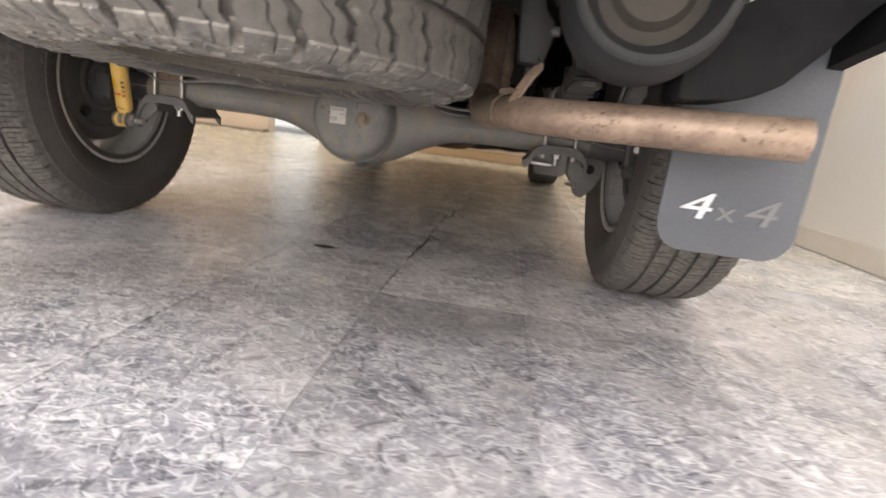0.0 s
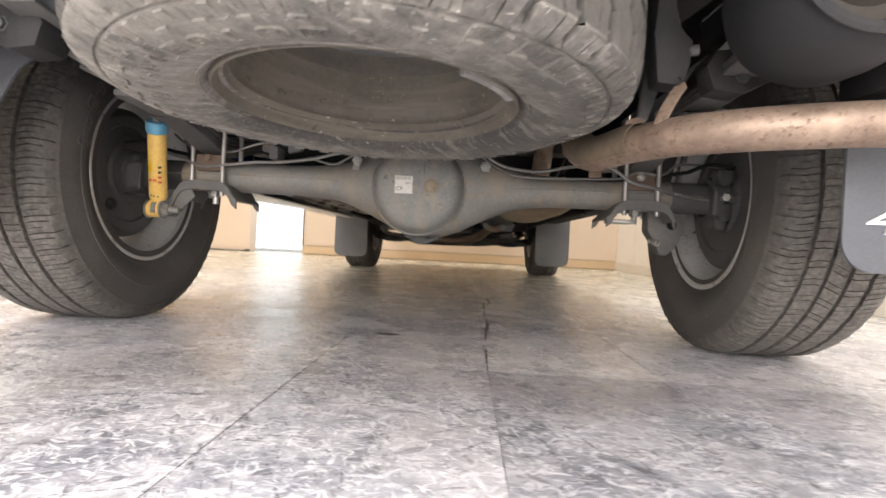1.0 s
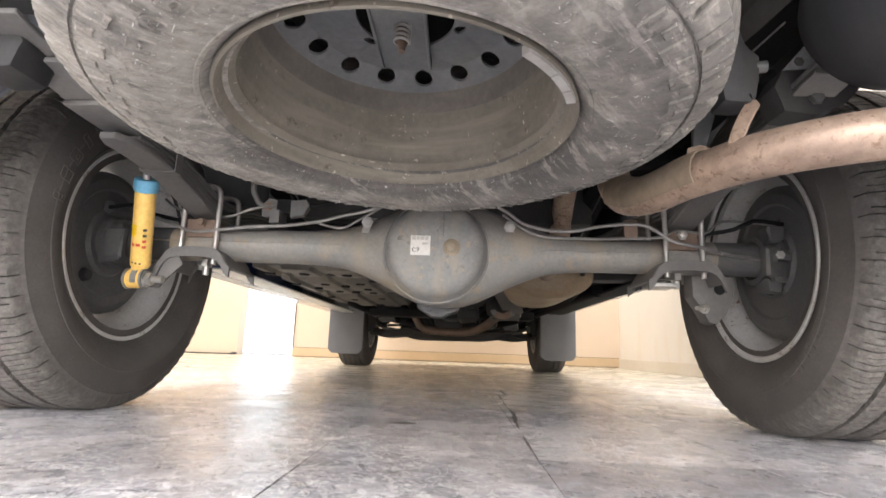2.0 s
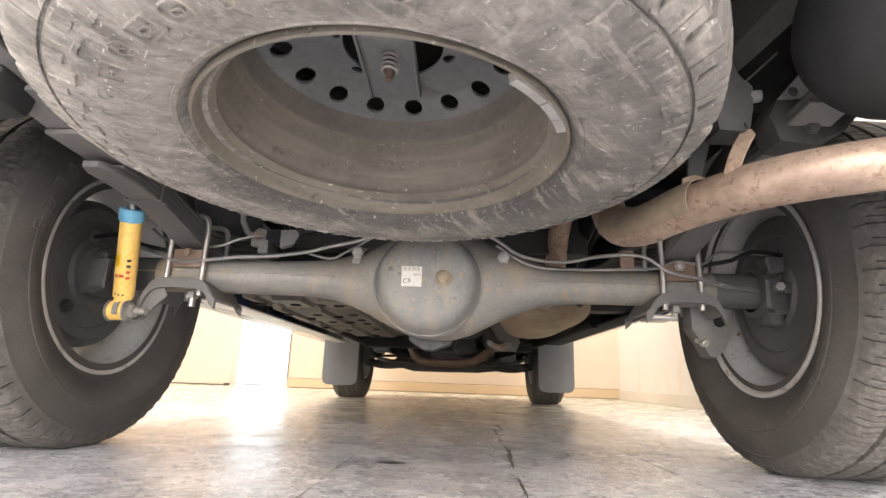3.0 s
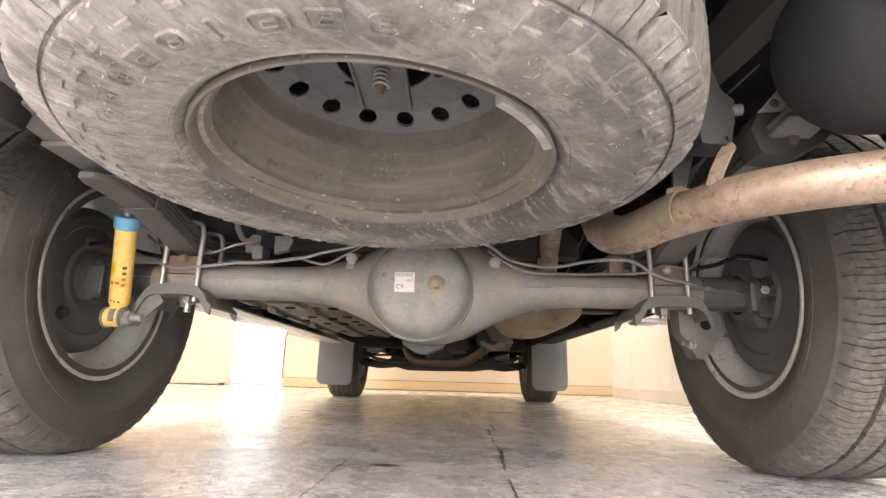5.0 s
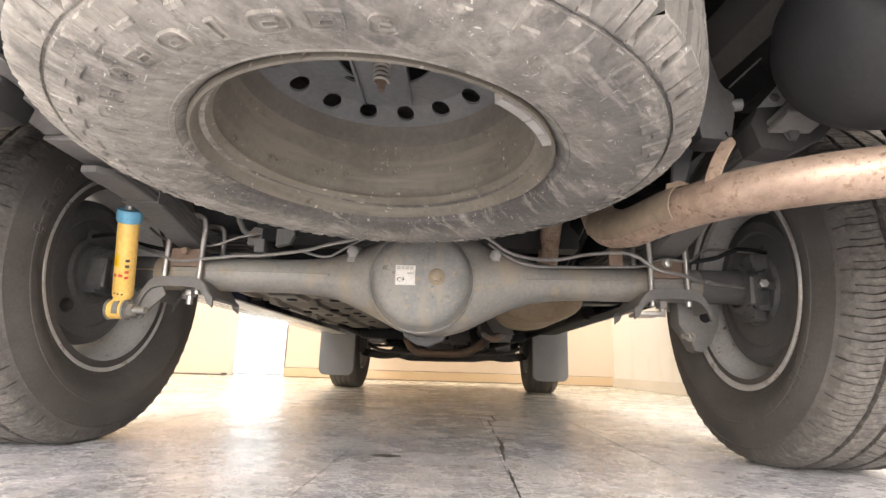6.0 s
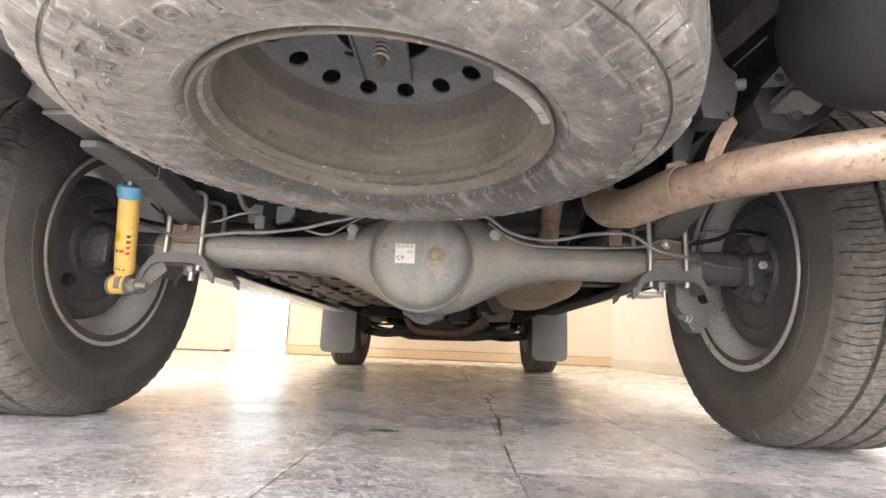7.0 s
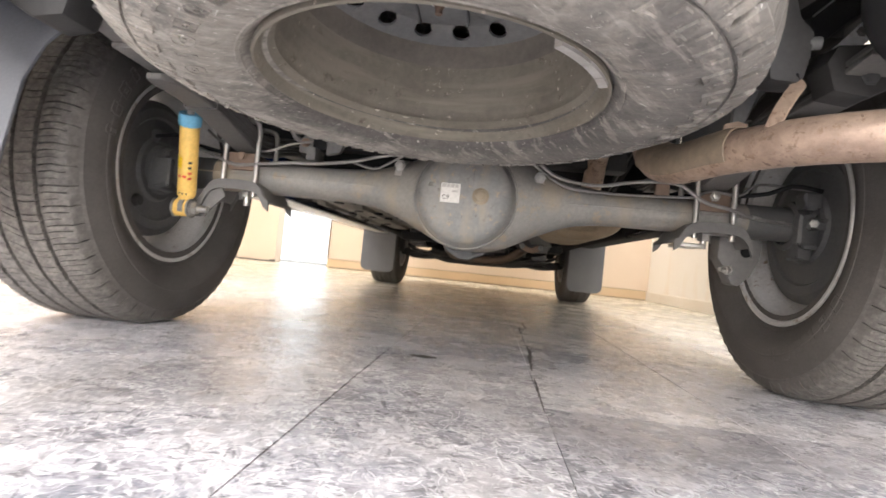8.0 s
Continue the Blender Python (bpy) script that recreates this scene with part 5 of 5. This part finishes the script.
part("anti_roll_bar", tube([(-0.6, 2.98, 0.34), (-0.5, 2.85, 0.3), (-0.3, 2.82, 0.285), (0.3, 2.82, 0.285), (0.5, 2.85, 0.3), (0.6, 2.98, 0.34)], 0.014, n=12, step=0.04), FRAME, truck, "dark bent anti-roll bar")
case = part("transfer_case", box((0.2, 1.35, 0.34), (0.34, 1.62, 0.46), 0.03), FRAME, truck, "dark lumpy transfer case")
for name, lo, hi, mat in (("case_cover", (0.05, 1.5, 0.31), (0.16, 1.75, 0.4), FRAME), ("case_bracket", (0.24, 1.7, 0.33), (0.4, 1.8, 0.45), DRUM), ("oil_pan", (-0.1, 2.05, 0.29), (0.08, 2.3, 0.36), FRAME),
                          ("case_bracket", (0.2, 2.1, 0.3), (0.3, 2.5, 0.42), FRAME), ("case_bracket", (-0.3, 2.5, 0.3), (-0.16, 2.75, 0.42), FRAME), ("mount_block", (0.36, 2.3, 0.3), (0.46, 2.42, 0.42), DRUM),
                          ("mount_block", (-0.46, 2.05, 0.32), (-0.36, 2.2, 0.44), DRUM), ("mount_block", (0.1, 2.55, 0.27), (0.2, 2.7, 0.36), FRAME)):
    b = box(lo, hi, 0.02)
    jr = random.Random(name + str(lo[0]))
    for v in b.verts:
        v.co += Vector([jr.uniform(-0.008, 0.008) for _ in range(3)])
    part(name, b, mat, case)
part("pipe_flange", prism([(0.205, 0.352), (0.222, 0.326), (0.25, 0.312), (0.28, 0.31), (0.31, 0.322), (0.325, 0.345), (0.3, 0.352), (0.265, 0.335), (0.23, 0.35)], 0.02, Matrix.Translation((0, 1.31, 0)) @ XZ, 0.003), RUST_DARK, exhaust, "rusty two-bolt pipe flange")
for x, z in ((0.222, 0.342), (0.312, 0.338)):
    part("flange_bolt", hex_bolt((x, 1.289, z), (0, -1, 0), 0.011, 0.012, 0.01), STEEL_DISC, exhaust)
for k, (x, y, z, r) in enumerate(((0.12, 1.3, 0.37, 0.03), (0.38, 1.5, 0.37, 0.025), (0.02, 1.9, 0.33, 0.03), (-0.05, 2.4, 0.3, 0.028), (0.32, 2.75, 0.3, 0.03), (-0.34, 2.3, 0.34, 0.025))):
    part("hose_loop", tube([(x - 0.12, y, z + 0.1), (x - 0.06, y + 0.05, z + 0.02), (x, y, z), (x + 0.07, y - 0.04, z + 0.03), (x + 0.13, y + 0.04, z + 0.12)], r * 0.45, n=10), BLACK if k % 2 else FRAME, truck, "dark hose in the underbody")
part("heat_shield", strip([(0.24, 1.0, 0.42), (0.3, 1.25, 0.37), (0.34, 1.5, 0.36), (0.36, 1.8, 0.4)], 0.05, 0.006, Vector((1, 0, 0)), 0.05), DRUM, exhaust, "dull metal heat shield")
part("rail_cable", tube([(0.46, 0.5, 0.5), (0.55, 0.9, 0.43), (0.58, 1.4, 0.41), (0.5, 2.0, 0.4), (0.44, 2.6, 0.38)], 0.01, n=8, step=0.05), BLACK, truck, "black cable along the chassis rail")
part("rail_outrigger", box((0.46, 0.78, 0.44), (0.78, 0.86, 0.52), 0.012), FRAME, truck, "dark body mount outrigger")
part("rail_outrigger", box((-0.78, 2.15, 0.44), (-0.46, 2.23, 0.52), 0.012), FRAME, truck, "dark body mount outrigger")
part("front_skid_plate", prism([(-0.36, 0.32), (-0.33, 0.245), (-0.1, 0.228), (0.25, 0.228), (0.42, 0.25), (0.46, 0.32)], 0.4, Matrix.Translation((0, 3.35, 0)) @ XZ, 0.01), FRAME, truck, "dark steel guard under the engine")
part("front_subframe", prism([(-0.6, 0.245), (-0.54, 0.235), (-0.37, 0.245), (-0.28, 0.222), (0.0, 0.222), (0.26, 0.23), (0.34, 0.26), (0.5, 0.275), (0.62, 0.24), (0.64, 0.27), (0.52, 0.33), (0.42, 0.46), (-0.34, 0.46), (-0.42, 0.31), (-0.6, 0.27)], 0.12, Matrix.Translation((0, 3.1, 0)) @ XZ, 0.012), FRAME, truck, "dark pressed front subframe")
part("front_differential", box((-0.2, 2.95, 0.3), (0.35, 3.4, 0.6), 0.06), FRAME, truck, "dark front differential housing")
part("cab_floor", box((-0.85, 1.22, 0.62), (0.85, 4.2, 0.7), 0.02), BLACK, truck, "black underside of the cab")
part("cab_body", box((-0.88, 1.24, 0.7), (0.88, 4.1, 1.5), 0.05), BLACK, truck, "black cab")
part("bed_front_panel", box((-0.88, 1.14, 0.6), (0.88, 1.2, 1.25), 0.01), BLACK, truck, "black front panel of the load bed")
for s in (1, -1):
    corner = [(0.64, 0.462), (0.713, 0.469), (0.745, 0.48), (0.777, 0.498), (0.819, 0.544), (0.86, 0.6), (0.93, 0.66), (0.93, 0.8), (0.64, 0.8)]
    part("bumper_corner", prism([(s * x, z) for x, z in corner], 0.1, Matrix.Translation((0, -0.62, 0)) @ XZ, 0.012), BLACK, truck, "black underside of the rear bumper corner")
part("front_fascia", box((-0.88, 3.75, 0.42), (0.88, 4.15, 0.62), 0.04), BLACK, truck, "black underside of the nose")

# ---- spare wheel, hung under the bed behind the axle ----
spare = empty("spare_wheel", "dusty all-terrain spare wheel hung flat under the load bed", "wheel")
spare.matrix_basis = Matrix.Translation((-0.0295, -0.604, 0.425)) @ Matrix.Rotation(radians(-1.8), 4, "X") @ Matrix.Translation((0, 0, 0.132))
pts, n, m = tyre_points(0.386, 0.132, 0.207, TER_R, TER_U, 38, TER_F, terrain_cut, lambda u: 0.25 * math.sin(4 * u) + 0.07 * float(np.interp(abs(u), (0.41, 0.5, 0.6, 0.75, 0.9, 1.0), (0, 1, -1, 1, -1, 0))))
ang = np.arctan2(pts[:, 1], pts[:, 0])
rad = np.hypot(pts[:, 0], pts[:, 1])
pts[:, 2] += np.where(rad < 0.36, 0.0012 * np.sin(3 * ang + 1.0), 0)
# uneven pitch round the tyre, and chipped, worn lugs
slip = (0.011 * np.sin(5 * ang) + 0.007 * np.sin(13 * ang + 1)) * np.clip((rad - 0.3) / 0.03, 0, 1)
pts[:, 0], pts[:, 1] = rad * np.cos(ang + slip), rad * np.sin(ang + slip)
chip = np.random.default_rng(5).normal(0, 1, (len(pts), 3))
pts += chip * np.where(rad > 0.31, 0.00028, 0.00005)[:, None]
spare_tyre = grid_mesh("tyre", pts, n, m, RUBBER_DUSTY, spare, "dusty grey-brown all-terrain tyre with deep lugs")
TREAD = material("grimy_tread_rubber", (0.075, 0.07, 0.063), (0.125, 0.116, 0.104), 0.85, 0, 7, 80, 0.7, (0.18, 0.167, 0.146), 0.62)
spare_tyre.data.materials.append(TREAD)
lo_ring, hi_ring = len(TER_R), len(TER_R) + len(TER_U) - 1
row = np.tile(np.arange(m - 1), n)
spare_tyre.data.polygons.foreach_set("material_index", ((row >= lo_ring) & (row < hi_ring)).astype(np.int32))
LIP = -0.108
rim = lathe([(0.2, LIP + 0.02), (0.213, LIP + 0.006), (0.2225, LIP + 0.002), (0.2245, LIP - 0.004), (0.2235, LIP - 0.0075), (0.2205, LIP - 0.0085), (0.218, LIP - 0.006), (0.2155, LIP + 0.003), (0.2085, LIP + 0.012), (0.2042, LIP + 0.028), (0.2034, LIP + 0.033), (0.2028, LIP + 0.034),
             (0.2008, LIP + 0.044), (0.1965, LIP + 0.07), (0.194, LIP + 0.1), (0.1915, LIP + 0.108)], 128)
part("rim_well", lathe([(0.1916, LIP + 0.1075), (0.1895, LIP + 0.115), (0.189, LIP + 0.126), (0.186, LIP + 0.136), (0.184, LIP + 0.141), (0.1825, LIP + 0.144), (0.181, LIP + 0.15)], 128), RIM_WELL, spare, "dark brown inner step of the steel wheel")
part("rim", rim, STEEL_WHEEL, spare, "dusty brown steel wheel rim")
cuts = [circle(0.157 * math.cos(2 * math.pi * (k + 0.765) / 16), 0.157 * math.sin(2 * math.pi * (k + 0.765) / 16), 0.0146, 22) for k in range(16)]
cuts += [circle(0.078 * math.cos(math.pi * (k + 0.3) / 3), 0.078 * math.sin(math.pi * (k + 0.3) / 3), 0.0085, 14) for k in range(6)]
cuts.append(circle(0, 0, 0.067, 40))
disc = disc_with_holes(circle(0, 0, 0.183, 96), cuts, LIP + 0.145, 0.004)
for v in disc.verts:
    r = math.hypot(v.co.x, v.co.y)
    v.co.z += 0.42 * min(0.045, max(0, 0.183 - r)) - 0.012 * min(1, max(0, (0.1 - r) / 0.02))
part("wheel_disc", disc, STEEL_DISC, spare, "grey steel wheel disc with a ring of round holes")
for a0, a1 in ((-0.86, -0.63), (-0.62, -0.46), (-0.45, -0.33)):
    bm = bmesh.new()
    arc_block(bm, a0, a1, 0.2105, 0.2215, LIP - 0.002, LIP - 0.0125)
    bmesh.ops.recalc_face_normals(bm, faces=bm.faces)
    part("balance_weight", bm, LEAD, spare, "grey clip-on wheel weight")
def side_height(r):
    """Half width of the spare tyre's sidewall at radius r."""
    t = 0.386 - 0.207
    return 0.132 * float(np.interp(r, [0.207 + f * t for f in (0, 0.1, 0.165, 0.3, 0.46, 0.62, 0.8)], (0.74, 0.81, 0.9, 0.965, 1.0, 0.985, 0.93)))


def road_side_height(r):
    """Half width of a road tyre's sidewall at radius r."""
    t = 0.39 - 0.207
    return 0.128 * float(np.interp(r, [0.207 + f * t for f in (0.3, 0.46, 0.62, 0.8)], (0.91, 1.0, 0.985, 0.93)))


def raised_loop(bm, a0, wide, r0, r1, stroke, high, corner, side=side_height):
    """A rounded outline that stands proud of the sidewall, round the angle a0."""
    rm = (r0 + r1) / 2

    def loop(inset):
        pts = rounded(-wide * rm + inset, r0 - rm + inset, wide * rm - inset, r1 - rm - inset, max(0.0006, corner - inset), 4)
        return [(a0 + x / rm, rm + y) for x, y in pts]

    def ring(pts, lift):
        return [bm.verts.new((r * math.cos(a), r * math.sin(a), -side(r) - lift)) for a, r in pts]

    rings = [ring(loop(0), -0.003), ring(loop(0.0003), high), ring(loop(stroke - 0.0003), high), ring(loop(stroke), -0.003)]
    for p, q in zip(rings, rings[1:]):
        for k in range(len(p)):
            bm.faces.new((p[k - 1], p[k], q[k], q[k - 1]))


# worn raised outlines round the sidewall: closed shapes, and some with an upright beside them
for k in range(11):
    a0, wide = radians(194 + 8.5 * k), (0.05, 0.042, 0.055)[k % 3]
    bm = bmesh.new()
    if k in (1, 7):
        raised_loop(bm, a0, 0.018, 0.2785, 0.303, 0.0024, 0.0021, 0.003)
    else:
        raised_loop(bm, a0, wide, 0.2785, 0.303, 0.0024, 0.0021, 0.004 if k % 2 else 0.009)
        raised_loop(bm, a0 + 0.004, wide * 0.45, 0.2868, 0.2948, 0.0018, 0.0018, 0.003)
    if k == 4:
        raised_loop(bm, a0 + wide - 0.004, 0.008, 0.303, 0.312, 0.0018, 0.002, 0.001)
    bmesh.ops.recalc_face_normals(bm, faces=bm.faces)
    part("raised_bar", bm, RUBBER_DUSTY, spare_tyre)
# low raised outlines on the sidewalls of the rear road tyres
for w, first, step, k_z in ((left_wheel, 52, -9, 1.13), (wheel, 214, 9, 1.09)):
    for k in range(6):
        bm = bmesh.new()
        raised_loop(bm, radians(first + step * k), (0.052, 0.046, 0.03)[k % 3], 0.283, 0.315, 0.0045, 0.0016 if w is left_wheel else 0.0008, 0.006, road_side_height)
        if k % 2:
            raised_loop(bm, radians(first + step * k), 0.02, 0.292, 0.303, 0.003, 0.0014 if w is left_wheel else 0.0007, 0.003, road_side_height)
        bmesh.ops.recalc_face_normals(bm, faces=bm.faces)
        bar = part("raised_bar", bm, RUBBER, w)
        bar.scale.z = k_z
carrier = part("winch_carrier", prism([(-0.035, -0.12), (0.041, -0.12), (0.04, 0.02), (0.0415, 0.088), (0.037, 0.093), (-0.028, 0.093), (-0.032, 0.088), (-0.034, 0.02)], 0.006, None, 0.002), STEEL_DISC, spare, "grey steel carrier plate of the spare wheel winch")
carrier.matrix_basis = Matrix.Translation((-0.012, 0.02, LIP + 0.143))
for s in (1, -1):
    part("edge_lip", strip([(s * 0.0365 + 0.003, -0.12, 0.002), (s * 0.0365 + 0.003, 0.0, 0.002), (s * 0.0365 + 0.004, 0.086, 0.002)], 0.008, 0.004, Vector((0, 0, 1)), 0.03), STEEL_DISC, carrier)
coil = [(-0.004 + 0.0105 * math.cos(a), 0.01 + 0.0105 * math.sin(a), LIP + 0.158 - 0.042 * a / (12 * math.pi)) for a in np.linspace(0, 12 * math.pi, 90)]
part("coil_spring", tube(coil, 0.0022, n=8, smooth=False), ZINC, spare, "small bright coil spring")
part("winch_bolt", tube([(-0.004, 0.01, LIP + 0.165), (-0.004, 0.01, LIP + 0.104)], lambda k: 0.0085 if k < 0.8 else 0.005, n=14, step=0.008), RUST_DARK, spare, "rusty bolt end")
part("winch_cable", tube([(-0.004, 0.01, LIP + 0.17), (-0.004, 0.01, LIP + 0.42)], 0.012, n=10, smooth=False), FRAME, spare)

# ---- floor tiles and marks ----
TW, TL = 0.335, 0.65
tile_bm = box((-TW / 2 + 0.0006, -TL / 2 + 0.00025, -0.004), (TW / 2 - 0.0006, TL / 2 - 0.00025, 0))
tile_me = bpy.data.meshes.new("tile")
tile_bm.to_mesh(tile_me)
tile_bm.free()
tile_me.materials.append(TILE)
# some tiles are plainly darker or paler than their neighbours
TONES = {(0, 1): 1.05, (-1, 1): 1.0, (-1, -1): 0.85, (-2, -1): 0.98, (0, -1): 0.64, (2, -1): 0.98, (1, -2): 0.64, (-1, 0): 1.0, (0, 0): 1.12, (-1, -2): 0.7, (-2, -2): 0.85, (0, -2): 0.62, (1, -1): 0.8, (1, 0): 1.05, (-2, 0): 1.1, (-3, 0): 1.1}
tone_rng = random.Random(11)
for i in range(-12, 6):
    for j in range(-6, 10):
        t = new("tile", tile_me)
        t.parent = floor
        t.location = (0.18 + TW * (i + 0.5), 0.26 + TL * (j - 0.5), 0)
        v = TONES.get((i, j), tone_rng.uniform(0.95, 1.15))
        # paler, yellower rows: light under and beyond the truck put into tile colour
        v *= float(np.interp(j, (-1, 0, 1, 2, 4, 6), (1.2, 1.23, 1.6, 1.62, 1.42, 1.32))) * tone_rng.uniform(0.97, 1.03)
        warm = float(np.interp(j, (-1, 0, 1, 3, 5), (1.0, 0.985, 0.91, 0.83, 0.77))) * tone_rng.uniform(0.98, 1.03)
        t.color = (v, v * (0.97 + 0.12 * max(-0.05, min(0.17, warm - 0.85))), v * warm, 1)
scar = bmesh.new()
rng_ = random.Random(4)


def torn(points, width):
    """A ragged black sliver along points."""
    left, right = [], []
    line = spline([(x, y, 0.0006) for x, y in points], 0.012)
    for k, p in enumerate(line):
        d = (line[min(k + 1, len(line) - 1)] - line[max(k - 1, 0)]).normalized()
        side = Vector((-d.y, d.x, 0))
        w = width * math.sin(math.pi * min(1.0, (k + 0.6) / len(line))) ** 0.7
        left.append(scar.verts.new(p + side * w * rng_.uniform(0.2, 1.0)))
        right.append(scar.verts.new(p - side * w * rng_.uniform(0.2, 1.0)))
    for k in range(len(line) - 1):
        scar.faces.new((left[k], left[k + 1], right[k + 1], right[k]))


torn(((0.2, 0.32), (0.203, 0.2), (0.196, 0.1), (0.19, 0.0), (0.186, -0.09)), 0.008)
torn(((0.185, -0.16), (0.181, -0.3), (0.178, -0.42)), 0.004)
torn(((0.212, 0.79), (0.207, 0.7), (0.205, 0.58)), 0.007)
torn(((0.205, 0.52), (0.2, 0.4), (0.2, 0.33)), 0.003)
torn(((0.06, 0.25), (0.13, 0.258), (0.2, 0.252), (0.27, 0.238)), 0.0045)
torn(((0.2, 0.285), (0.225, 0.262), (0.24, 0.235)), 0.008)
torn(((0.49, 0.262), (0.55, 0.258), (0.61, 0.262)), 0.0035)
torn(((-0.155, -1.0), (-0.1555, -0.6), (-0.156, -0.2), (-0.155, 0.1)), 0.0007)
structure("floor_scar", scar, MARK, "black chipped scar where tile joints meet", "floor mark")
scuff = bmesh.new()
scuff.faces.new([scuff.verts.new((x, y, 0.001)) for x, y in ((-0.03, -0.075), (-0.034, -0.058), (-0.06, -0.048), (-0.088, -0.056), (-0.1, -0.07), (-0.085, -0.082), (-0.055, -0.088))])
scuff.faces.new([scuff.verts.new((x, y, 0.0006)) for x, y in ((0.226, 0.95), (0.236, 0.94), (0.237, 0.74), (0.231, 0.72))])
structure("floor_scuff", scuff, MARK, "short black scuff on the tiles", "floor mark")
